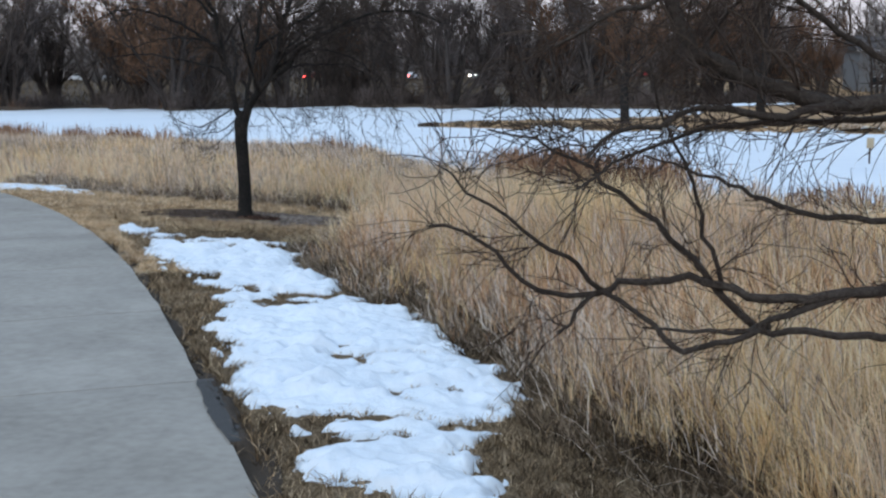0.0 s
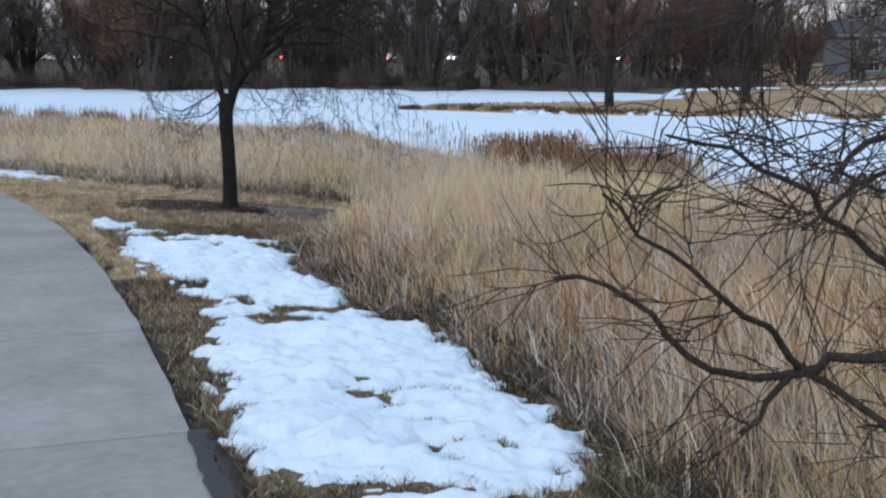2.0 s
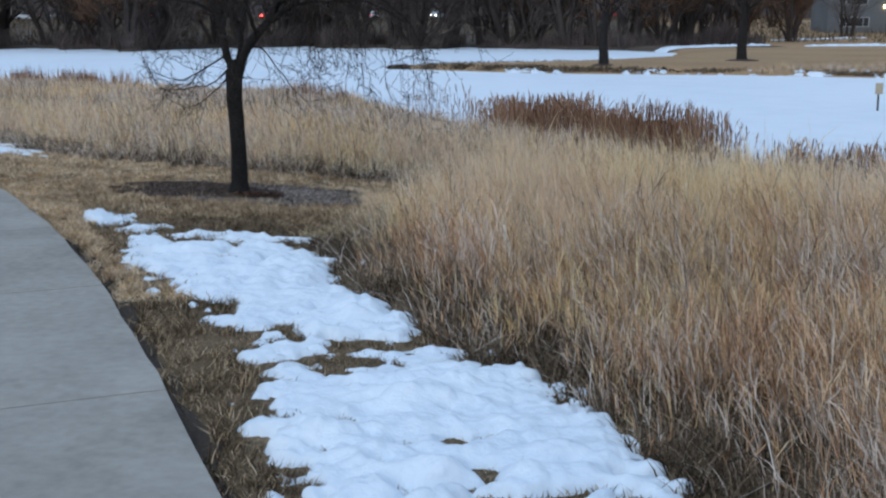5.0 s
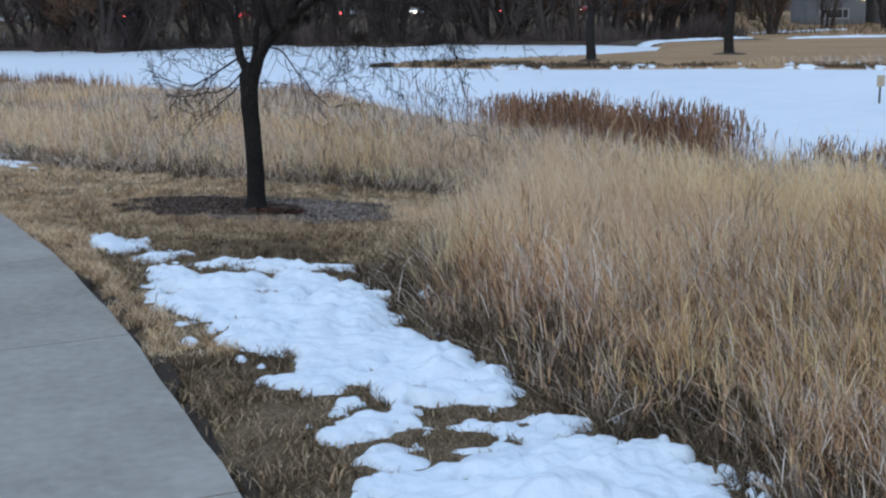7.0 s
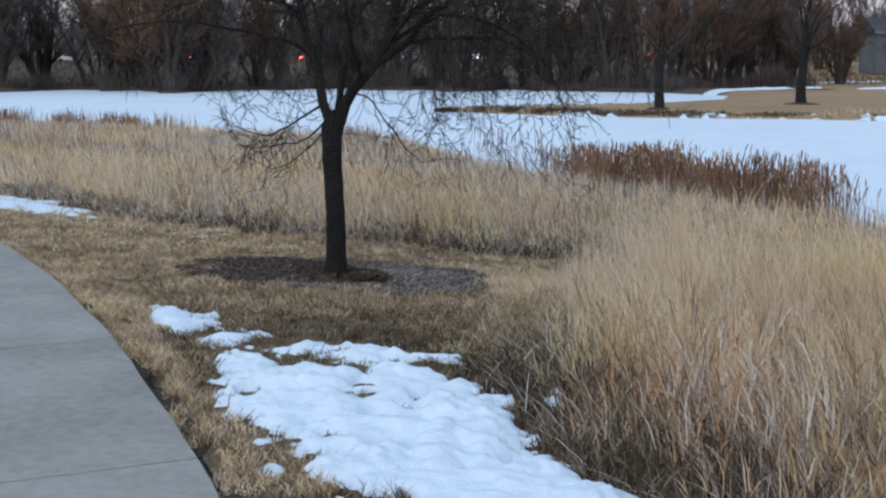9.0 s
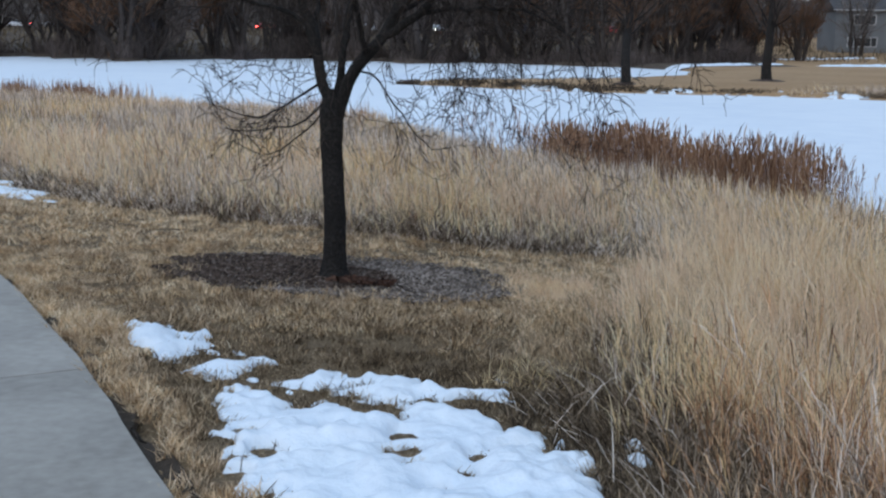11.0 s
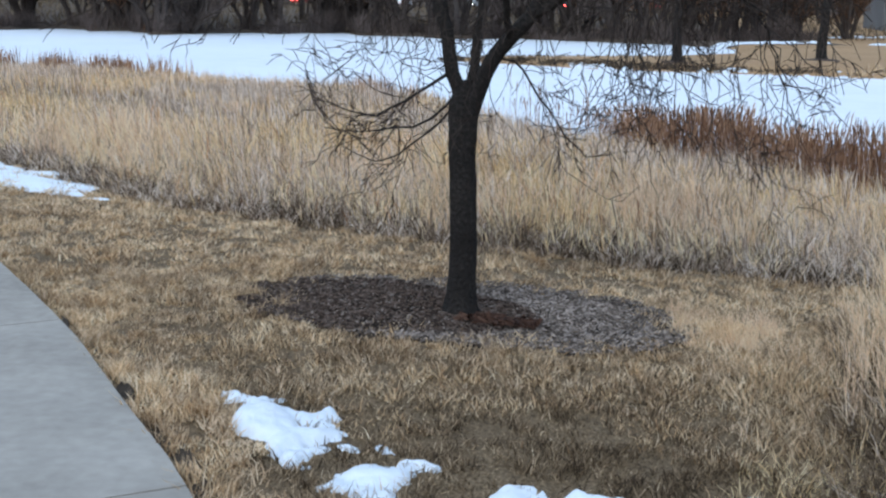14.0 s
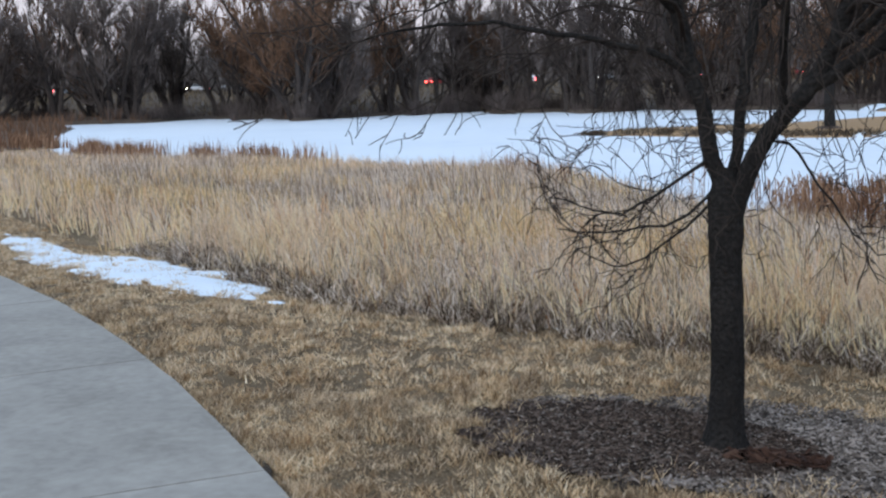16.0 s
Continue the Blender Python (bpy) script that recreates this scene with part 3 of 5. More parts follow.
sx = SN_A[0] + SN_U[0] * ug - SN_U[1] * vg
sy = SN_A[1] + SN_U[1] * ug + SN_U[0] * vg
snow_sheet("snow_patch", sx, sy, strip_mask(ug, vg), 0.045, "thin snow strip lying against the tall grass")

# ---- mulch ring ----
TREE = np.array((-1.46, 14.48))
MULCH_AT, MULCH_R = np.array((-1.4, 14.62)), (1.38, 0.94)


def mulch_r(x, y):
    return np.hypot((x - MULCH_AT[0]) / MULCH_R[0], (y - MULCH_AT[1]) / MULCH_R[1]) + 0.13 * lattice(x, y, 0.34, 41) + 0.13 * lattice(x, y, 0.13, 43)


mx, my = np.meshgrid(np.arange(-3.1, 0.3, 0.04), np.arange(13.45, 15.85, 0.04))
inside = mulch_r(mx, my) < 1.03
mz = land(mx, my) + np.where(inside, 0.002 + 0.012 * lattice(mx, my, 0.12, 42) + 0.02 * np.clip(1 - np.hypot(mx - TREE[0], my - TREE[1]), 0, 1), -0.03)
mf = grid_faces(mx.shape[1], mx.shape[0])
mf = mf[inside.ravel()[mf].any(1)]
mulch = piece("mulch_bed", np.c_[mx.ravel(), my.ravel(), mz.ravel()], mf, DAMP_MULCH)
tagged(mulch, "round bed of shredded bark mulch at the tree's foot", "mulch", kind="stuff")


def chips(rng, n, cx, cy, rx, ry, size, rise):
    a, r = rng.uniform(0, 2 * np.pi, n), np.sqrt(rng.uniform(0, 1, n))
    x, y = cx + rx * r * np.cos(a), cy + ry * r * np.sin(a)
    ok = mulch_r(x, y) < 1.06
    x, y = x[ok], y[ok]
    n = len(x)
    z = land(x, y) + rise + rng.uniform(0, 0.018, n)
    t, tilt = rng.uniform(0, 2 * np.pi, n), rng.normal(0, 0.3, n)
    long, wide = rng.uniform(0.5, 1.2, n) * size, rng.uniform(0.12, 0.35, n) * size
    u = np.stack([np.cos(t), np.sin(t), tilt], 1) * long[:, None] / 2
    w = np.stack([-np.sin(t), np.cos(t), rng.normal(0, 0.5, n)], 1) * wide[:, None] / 2
    c = np.stack([x, y, z], 1)
    up = np.array((0, 0, 0.007))
    v = np.stack([c - u - w, c + u - w, c + u + w, c - u + w, c - u * 0.8 + up, c + u * 0.8 + up], 1).reshape(-1, 3)
    k = (np.arange(n) * 6)[:, None]
    f = np.concatenate([k + (0, 1, 5, 4), k + (1, 2, 5, 5), k + (2, 3, 4, 5), k + (3, 0, 4, 4)], 1).reshape(-1, 4)
    tri = np.concatenate([f[:, :3], f[:, [0, 2, 3]]])
    tri = tri[(tri[:, 0] != tri[:, 1]) & (tri[:, 1] != tri[:, 2]) & (tri[:, 0] != tri[:, 2])]
    return v, tri


rng = np.random.default_rng(11)
v, f = chips(rng, 11000, -1.4, 14.62, 1.44, 1.0, 0.042, 0.006)
tagged(piece("bark_chips", v, f, MULCH, smooth=False), "grey weathered bark chips on the mulch bed", "mulch", kind="stuff")
v, f = chips(rng, 9500, -1.98, 14.5, 1.0, 0.74, 0.042, 0.012)
tagged(piece("bark_chips", v, f, DAMP_MULCH, smooth=False), "dark damp bark chips on the mulch bed", "mulch", kind="stuff")
v, f = chips(rng, 120, -1.2, 14.24, 0.27, 0.13, 0.09, 0.035)
tagged(piece("bark_chips", v, f, RUST_CHIP, smooth=False), "red-brown fresh bark chips by the trunk", "mulch", kind="stuff")

# ---- the bare edge along the path ----
eg, ag = np.meshgrid(np.linspace(-0.03, 0.2, 9), np.arange(1.0, 24.0, 0.06))
eg = np.where(eg > 0, eg * np.interp(ag, [3.5, 4.2, 5.0, 5.4, 9], [0.6, 0.85, 0.85, 0.5, 0.4]), eg)
puddle = np.interp(ag + 0.1 * lattice(ag, ag * 0, 0.2, 88), [4.0, 4.4, 4.7, 5.08, 5.12], [0, 1, 0.75, 0.6, 0])
eg = np.where(eg < 0, eg / 0.03 * (0.006 + 0.034 * puddle + 0.012 * puddle * lattice(ag, ag * 0, 0.06, 90)), eg)
eg = np.where(eg > 0.05, eg + 0.05 * lattice(ag, eg, 0.25, 78), eg)
ex, ey = off_edge(eg, ag)
ez = np.minimum(land(ex, ey, (eg, ag)) + 0.008 + 0.006 * lattice(ex, ey, 0.07, 77), path_z(ag) - 0.012) - 0.03 * (np.arange(9) == 8)[None]
ez = np.where((puddle > 0) & (eg < 0.085), path_z(ag) + 0.003 + 0.002 * lattice(ex, ey, 0.05, 89), ez)
f = grid_faces(9, len(eg))
# wet soil strip whose dark colour also stands for the shadow gap by the slabs
soil = tagged(piece("soil_edge", np.c_[ex.ravel(), ey.ravel(), ez.ravel()], f, SOIL_AND_SHADE), "wet bare soil and painted shadow gap along the path's edge", "soil", kind="stuff")
soil.data.materials.append(WET_SILT)
soil.data.polygons.foreach_set("material_index", (((puddle > 0) & (eg < 0.07)).ravel()[f].all(1)).astype(np.int32))

# ---- grass ----


FRONT = 1.68


def near_bound(y):
    return np.interp(y, [9.4, 10.0, 10.6, 11.2, 11.7, 12.2, 12.7, 13.2, 13.8, 14.6], [0.44, 0.36, 0.28, 0.22, 0.24, 0.28, 0.32, 0.42, 0.62, 0.95])


def far_bound(x):
    return np.interp(x, [-40, -14, -10.35, -7.7, -4.9, -3.9, -2.9, -1.5, -0.4, 0.5, 3.0, 4.5], [52, 29.7, 25.8, 22.6, 19.15, 18.35, 17.6, 17.05, 16.92, 16.9, 16.7, 14.5])


def is_tall(x, y, s, at):
    """Where the grass is left to grow."""
    ragged = 0.14 * lattice(x, y, 0.5, 51) + 0.08 * lattice(x, y, 0.17, 52)
    beyond = (y > far_bound(x) + ragged) & (s > 1.0)
    close = np.where(y < 9.6, s > FRONT + ragged, (x > near_bound(y) + ragged) & (y < 14.5 + 0.1 * x + ragged))
    return beyond | (close & (y < 15.5)) | ((x > 4.0 + ragged) & (s > 2))


def from_walk(x, y):
    ax, ay, bx, by = 2.05, -0.8, -2.0, 8.6
    k = np.clip(((x - ax) * (bx - ax) + (y - ay) * (by - ay)) / ((bx - ax) ** 2 + (by - ay) ** 2), 0, 1)
    return np.hypot(x - ax - k * (bx - ax), y - ay - k * (by - ay))


def scatter(rng, box_, per_m2, tuft, k):
    """Places in tufts of k over a box, with each tuft's middle and three numbers of its own."""
    x0, x1, y0, y1 = box_
    n = int((x1 - x0) * (y1 - y0) * per_m2) // k
    cx, cy = np.repeat(rng.uniform(x0, x1, n), k), np.repeat(rng.uniform(y0, y1, n), k)
    dx, dy = rng.normal(0, tuft, n * k), rng.normal(0, tuft, n * k)
    return np.stack([cx + dx, cy + dy, dx / tuft, dy / tuft, *(np.repeat(rng.normal(0, 1, n), k) for _ in range(3))])


def within_sight(x, y, extra):
    return (x < 2.6 + 0.42 * (y + 1) + extra) & (x > -2.4 - 0.62 * (y - 8) - extra)


def tall_height(x, y):
    return np.interp(y, [3, 8.5, 10.5, 12, 14.5, 15.5, 30, 45], [0.5, 0.52, 0.62, 0.68, 0.66, 0.62, 0.56, 0.5]) + 0.14 * lattice(x, y, 2.2, 61) + 0.11 * lattice(x, y, 0.6, 62) + 0.06 * lattice(x, y, 0.25, 63)


def grass_depth(x, y, s):
    """How far into the tall grass a place lies from its mown front."""
    return np.where(y < 9.6, s - FRONT, np.where(y < 15.2, np.minimum(x - near_bound(y), 14.5 + 0.1 * x - y + 0.3), (y - far_bound(x)) * 0.8))


# dark blades at the tall grass's foot: part dead litter, part painted shade
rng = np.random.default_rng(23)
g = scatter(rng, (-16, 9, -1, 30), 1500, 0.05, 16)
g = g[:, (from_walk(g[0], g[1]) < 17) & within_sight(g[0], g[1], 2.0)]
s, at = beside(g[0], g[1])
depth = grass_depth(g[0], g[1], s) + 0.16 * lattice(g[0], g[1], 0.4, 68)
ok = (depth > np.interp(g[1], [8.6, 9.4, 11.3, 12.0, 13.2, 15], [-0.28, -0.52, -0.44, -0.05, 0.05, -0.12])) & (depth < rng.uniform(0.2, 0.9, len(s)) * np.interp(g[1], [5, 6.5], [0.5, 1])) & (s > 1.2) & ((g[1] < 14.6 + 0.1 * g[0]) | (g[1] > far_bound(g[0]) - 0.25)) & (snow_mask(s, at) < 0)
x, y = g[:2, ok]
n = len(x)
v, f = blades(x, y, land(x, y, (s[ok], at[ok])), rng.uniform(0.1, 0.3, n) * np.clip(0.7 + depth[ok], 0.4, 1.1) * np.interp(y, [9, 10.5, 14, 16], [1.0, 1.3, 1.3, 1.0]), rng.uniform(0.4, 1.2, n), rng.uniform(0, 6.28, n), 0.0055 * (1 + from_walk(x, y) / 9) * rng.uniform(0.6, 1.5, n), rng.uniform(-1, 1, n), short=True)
thatch = tagged(piece("grass_thatch", v, f, THATCH_SHADE), "dark dead grass that also paints shade at the tall grass's foot", "grass", kind="stuff")
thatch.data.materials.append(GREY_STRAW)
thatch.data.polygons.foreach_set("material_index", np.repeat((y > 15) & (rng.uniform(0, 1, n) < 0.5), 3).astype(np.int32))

# straws that have fallen over at the front of the tall grass
pick = rng.uniform(0, 1, n) < np.interp(y, [9.5, 10.5, 14, 15], [0.07, 0.03, 0.02, 0.03])
x, y, s, at = x[pick], y[pick], s[ok][pick], at[ok][pick]
n = len(x)
v, f = blades(x, y, land(x, y, (s, at)) + rng.uniform(0.03, 0.12, n), rng.uniform(0.15, 0.38, n), rng.uniform(0.9, 1.4, n), 3.4 + rng.normal(0, 1.3, n), 0.0026 * (1 + from_walk(x, y) / 9) * rng.uniform(0.7, 1.6, n), rng.uniform(-1, 1, n), short=True)
tagged(piece("fallen_straw", v, f, GREY_STRAW), "pale grey straws lying over the dark grass", "grass", kind="stuff")

rng = np.random.default_rng(23)
for name, bounds, per_m2, tuft, wide, leaves, lo, hi, label in (
    ("tall_grass", (-4, 9, -1, 18), 1050, 0.045, 0.0039, 4, 0.0, 7.0, "tall dry straw-coloured prairie grass close to the path"),
    ("tall_grass", (-14, 14, 3, 27), 420, 0.06, 0.0072, 2, 7.0, 16.0, "tall dry tan prairie grass on the bank"),
    ("tall_grass", (-34, 26, 10, 72), 110, 0.2, 0.02, 0, 16.0, 75.0, "tall dry prairie grass spreading to the pond"),
):
    g = scatter(rng, bounds, per_m2, tuft, 14)
    d = from_walk(g[0], g[1])
    g = g[:, (d >= lo) & (d < hi) & within_sight(g[0], g[1], 2.5)]
    s, at = beside(g[0], g[1])
    ok = is_tall(g[0], g[1], s, at) & (to_pond(g[0], g[1]) > 0.2) & (s > 0.3)
    ok &= rng.uniform(0, 1, len(s)) < np.clip(0.78 + 0.75 * lattice(g[0], g[1], 0.38, 64), 0.2, 1) * np.interp(g[1], [10.5, 12.5, 14.6, 15.2], [1, 0.75, 0.75, 1])
    depth = grass_depth(g[0], g[1], s)
    ok &= rng.uniform(0, 1, len(s)) < np.where(g[1] < 6, np.interp(depth, [0, 0.25], [0.6, 1]), np.interp(depth, [0, 0.3, 0.6], [0.4, 0.7, 1]))
    x, y, dx, dy, t_lean, t_turn, t_tall = g[:, ok]
    s, at, depth = s[ok], at[ok], depth[ok]
    n = len(x)
    back = y - far_bound(x)
    edge = np.where(y > 15.2, np.clip(0.45 + 0.55 * depth / 0.7, 0.45, 1), np.clip(0.5 + depth / 0.7, 0.5, 1))
    high = tall_height(x, y) * rng.uniform(0.6, 1.12, n) * edge * (1 + 0.22 * t_tall)
    high *= np.interp(back, [0, 3, 7, 16, 30], [1, 1, 0.74, 0.8, 1.0])
    hollow = np.clip(1.3 - np.abs(y - 17.2 - 0.7 * lattice(x, y, 1.5, 86)) / 2.2, 0, 1) * np.clip((x - 0.3) / 0.8, 0, 1)
    high *= 1 - 0.35 * hollow
    under = rng.uniform(0, 1, n) < 0.2
    high = np.clip(np.where(under, high * rng.uniform(0.35, 0.65, n), high), 0.1, 1.1)
    lean = np.clip(0.42 + 0.2 * t_lean + rng.normal(0, 0.18, n) + 0.2 * under, 0.02, 1.15)
    lean *= np.interp(y, [9.5, 11, 15, 16.5], [1, 0.6, 0.6, 0.8])
    blow = 2.9 + 1.1 * t_turn
    turn = np.arctan2(np.sin(blow) + 0.75 * dy + rng.normal(0, 0.35, n), np.cos(blow) + 0.75 * dx + rng.normal(0, 0.35, n))
    stray = rng.uniform(0, 1, n) < 0.04
    lean, turn = np.where(stray, rng.uniform(0.5, 1.2, n), lean), np.where(stray, rng.uniform(0, 6.28, n), turn)
    foot = land(x, y, (s, at))
    # stalks at the front shortened and darkened, to deepen the shaded foot by colour
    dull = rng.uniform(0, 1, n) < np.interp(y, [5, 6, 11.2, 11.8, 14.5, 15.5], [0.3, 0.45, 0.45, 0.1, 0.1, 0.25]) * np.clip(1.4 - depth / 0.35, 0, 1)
    high, lean = np.where(dull, high * 0.45, high), np.where(dull, np.clip(lean + rng.uniform(0.1, 0.6, n), 0, 1.15), lean)
    v, f = blades(x, y, foot, high, lean, turn, wide * rng.uniform(0.35, 1.45, n), rng.uniform(-0.9, 0.9, n), bend=2.6, short=not leaves)

    grey = np.where(back > 0, np.interp(back, [0, 1.2, 2.0, 5, 8, 14, 24], [0.3, 0.2, 0.15, 0.25, 0.62, 0.7, 0.55]), np.where(y < 9.6, np.interp(s, [1.7, 2.2, 3.0], [0.42, 0.2, 0.12]), np.interp(x - near_bound(y), [0, 0.3, 0.6], [0.45, 0.2, 0.0]) - 0.3 * np.clip((y - 10.5) / 2, 0, 1))) + 0.4 * lattice(x, y, 1.3, 66) + 0.12 * t_tall + 0.5 * hollow + 0.7 * lattice(x, y * 0.7, 2.0, 84) * np.clip((back - 3) / 4, 0, 1)
    # short under-blades go mostly grey: dull straw that also deepens the low shade
    grey = np.where(under, 0.6, grey) * np.interp(y, [4.5, 6], [0.4, 1])
    ruddy = (0.62 + 0.6 * lattice(x, y, 0.9, 65)) * np.interp(y, [4.4, 5.6, 10.2, 11.2], [0.2, 1, 1, 0]) + (0.07 + 0.16 * np.clip(lattice(x, y, 1.8, 69), 0, 1)) * (back > 0)
    kind = np.where((y + 0.8 * lattice(x, y, 0.7, 67) > rng.uniform(10.0, 10.9, n)) & ((y < 15 + lattice(x, y, 1.1, 70)) | (back > 0) & (back < 4)) | (y < rng.uniform(4.8, 6.2, n)) & (s > 2.0), 2, 0)
    kind = np.where((back > 5) & (rng.uniform(0, 1, n) < 0.5), 2, kind)
    kind = np.where(rng.uniform(0, 1, n) < ruddy, 4, kind)
    kind = np.where(rng.uniform(0, 1, n) < grey, 1, kind)
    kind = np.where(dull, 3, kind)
    kinds_of = np.repeat(kind, 5 if leaves else 3)
    if leaves:
        k = np.repeat(np.arange(n), leaves)
        m = len(k)
        q = rng.uniform(0.12, 0.9, m)
        way = turn[k] + rng.normal(0, 0.9, m)
        rise = high[k] * np.sqrt(np.clip(1 - 0.55 * lean[k] ** 2, 0.15, 1))
        lx, ly = x[k] + np.cos(turn[k]) * lean[k] * high[k] * q**2.6, y[k] + np.sin(turn[k]) * lean[k] * high[k] * q**2.6
        lv, lf = blades(lx, ly, foot[k] + rise * q, rng.uniform(0.1, 0.26, m) * (0.6 + high[k] * 0.7), rng.uniform(0.15, 0.95, m), way, wide * rng.uniform(0.6, 1.5, m), rng.uniform(-1.1, 1.1, m), short=True)
        v, f = np.concatenate([v, lv]), np.concatenate([f, lf + len(v)])
        leaf_kind = np.where((rng.uniform(0, 1, m) < 0.12) & (kind[k] != 2), 1, kind[k])
        # leaves low on the stem turn dark: shade inside the grass as colour
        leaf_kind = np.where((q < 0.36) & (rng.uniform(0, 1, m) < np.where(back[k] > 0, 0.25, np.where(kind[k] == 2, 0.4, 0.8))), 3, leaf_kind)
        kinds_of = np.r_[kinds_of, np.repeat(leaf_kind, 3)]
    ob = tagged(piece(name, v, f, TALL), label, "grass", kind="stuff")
    for extra in (GREY_STRAW, PALE_STRAW, THATCH_SHADE, RUSSET):
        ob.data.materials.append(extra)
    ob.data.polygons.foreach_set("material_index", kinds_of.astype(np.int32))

rng = np.random.default_rng(29)
for name, bounds, per_m2, wide, lo, hi in (("lawn", (-5, 3, 2.5, 16), 4600, 0.0052, 0.0, 7.0), ("lawn", (-17, 5.5, 8, 31), 1700, 0.0092, 7.0, 27.0)):
    x, y = scatter(rng, bounds, per_m2, 0.03, 12)[:2]
    d = from_walk(x, y)
    ok = (d >= lo) & (d < hi) & within_sight(x, y, 1.0)
    x, y = x[ok], y[ok]
    s, at = beside(x, y)
    ok = (s > 0.04 + 0.045 * lattice(x, y, 0.11, 83) + np.interp(at, [5.0, 5.3], [0.03, 0.08]) * np.clip(lattice(x, y, 0.3, 79) + 0.2, 0, 1) + np.interp(at, [3.9, 4.3, 5.0, 5.2], [0.02, 0.05, 0.06, 0])) & ~is_tall(x, y, s - 0.15, at) & (mulch_r(x, y) > rng.uniform(0.8, 1.04, len(x))) & (y < far_bound(x) + 0.3)
    ok &= lattice(x, y, 0.13, 80) + 0.6 * lattice(x, y, 0.4, 81) > rng.uniform(-2.0, -0.9, len(x))
    ok &= ~((snow_mask(s, at) > 0.02) & (rng.uniform(0, 1, len(x)) > 0.012))
    x, y, s, at = x[ok], y[ok], s[ok], at[ok]
    n = len(x)
    high = (0.046 + 0.02 * lattice(x, y, 0.3, 71) + 0.034 * lattice(x, y, 0.1, 72)) * rng.uniform(0.6, 1.5, n)
    high *= 1 + 0.6 * np.clip(1 - s / 0.25, 0, 1) + 1.0 * (np.hypot((x - 0.2) / 0.34, (y - 14.5) / 0.5) + 0.35 * lattice(x, y, 0.2, 87) < 1)
    depth = grass_depth(x, y, s) + 0.2 * lattice(x, y, 0.3, 91)
    fringe = (depth > -0.5) & (y > 11.5 + 0.3 * lattice(x, y, 0.4, 92)) & (y < 14.4)
    high *= np.where(fringe, np.clip(2.6 + 2.6 * depth, 1.3, 3.0), 1)
    in_l, in_r = snow_limits(at)
    high *= np.where((s > in_l) & (s < in_r) & (at < 10.5), 0.62, 1)
    v, f = blades(x, y, land(x, y, (s, at)) + 0.012, np.clip(high, 0.018, 0.2), rng.uniform(0.4, 1.2, n), rng.uniform(0, 2 * np.pi, n), wide * rng.uniform(0.7, 1.4, n), rng.uniform(-1.2, 1.2, n), short=True)
    ob = tagged(piece(name, v, f, TURF), "short dormant brown lawn beside the path", "lawn", kind="stuff")
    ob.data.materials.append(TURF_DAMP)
    ob.data.materials.append(PALE_STRAW)
    uncut = np.hypot((x - 0.2) / 0.34, (y - 14.5) / 0.5) + 0.35 * lattice(x, y, 0.2, 87) < 1
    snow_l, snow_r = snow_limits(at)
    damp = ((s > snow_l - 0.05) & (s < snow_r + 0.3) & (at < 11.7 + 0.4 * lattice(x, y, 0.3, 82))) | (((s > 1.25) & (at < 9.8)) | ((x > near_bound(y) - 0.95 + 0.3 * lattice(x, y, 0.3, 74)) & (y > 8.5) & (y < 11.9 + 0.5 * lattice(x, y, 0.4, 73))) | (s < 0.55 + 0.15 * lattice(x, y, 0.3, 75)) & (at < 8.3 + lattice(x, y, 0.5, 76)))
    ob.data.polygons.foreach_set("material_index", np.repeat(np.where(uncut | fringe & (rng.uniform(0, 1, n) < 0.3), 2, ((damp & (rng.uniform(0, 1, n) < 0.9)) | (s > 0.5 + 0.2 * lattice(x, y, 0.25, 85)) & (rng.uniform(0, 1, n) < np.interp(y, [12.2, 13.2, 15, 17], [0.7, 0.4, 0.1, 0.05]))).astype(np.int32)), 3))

rng = np.random.default_rng(31)
x, y = scatter(rng, (-16, 6, -6, 26), 90, 0.04, 12)[:2]
s, at = beside(x, y)
ok = (s < -3.06) & (s > -7) | (s > 0.1) & (s < 2.0) & (at < 2.6)
x, y, s, at = x[ok], y[ok], s[ok], at[ok]
n = len(x)
v, f = blades(x, y, land(x, y, (s, at)) + 0.012, rng.uniform(0.03, 0.09, n), rng.uniform(0.3, 1.0, n), rng.uniform(0, 6.28, n), rng.uniform(0.016, 0.034, n), rng.uniform(-1.2, 1.2, n), short=True)
tagged(piece("lawn", v, f, TURF), "dormant brown lawn across the path", "lawn", kind="stuff")
x, y = scatter(rng, (-1, 14, -7, 18), 120, 0.06, 14)[:2]
s, at = beside(x, y)
ok = (s > 1.9) & (s < 9) & ~within_sight(x, y, 2.4)
x, y, s, at = x[ok], y[ok], s[ok], at[ok]
n = len(x)
v, f = blades(x, y, land(x, y, (s, at)), tall_height(x, y) * rng.uniform(0.6, 1.1, n), rng.uniform(0.2, 0.6, n), 2.9 + rng.normal(0, 0.9, n), rng.uniform(0.007, 0.016, n), rng.uniform(-0.9, 0.9, n), short=True)
tagged(piece("tall_grass", v, f, TALL), "tall dry grass around the leaning tree", "grass", kind="stuff")

# ---- the tree in the mulch bed ----


def thing(name, place, label, category, group="", turn=0.0):
    ob = new(name)
    ob.location, ob.rotation_euler = place, (0, 0, turn)
    return tagged(ob, label, category, group)


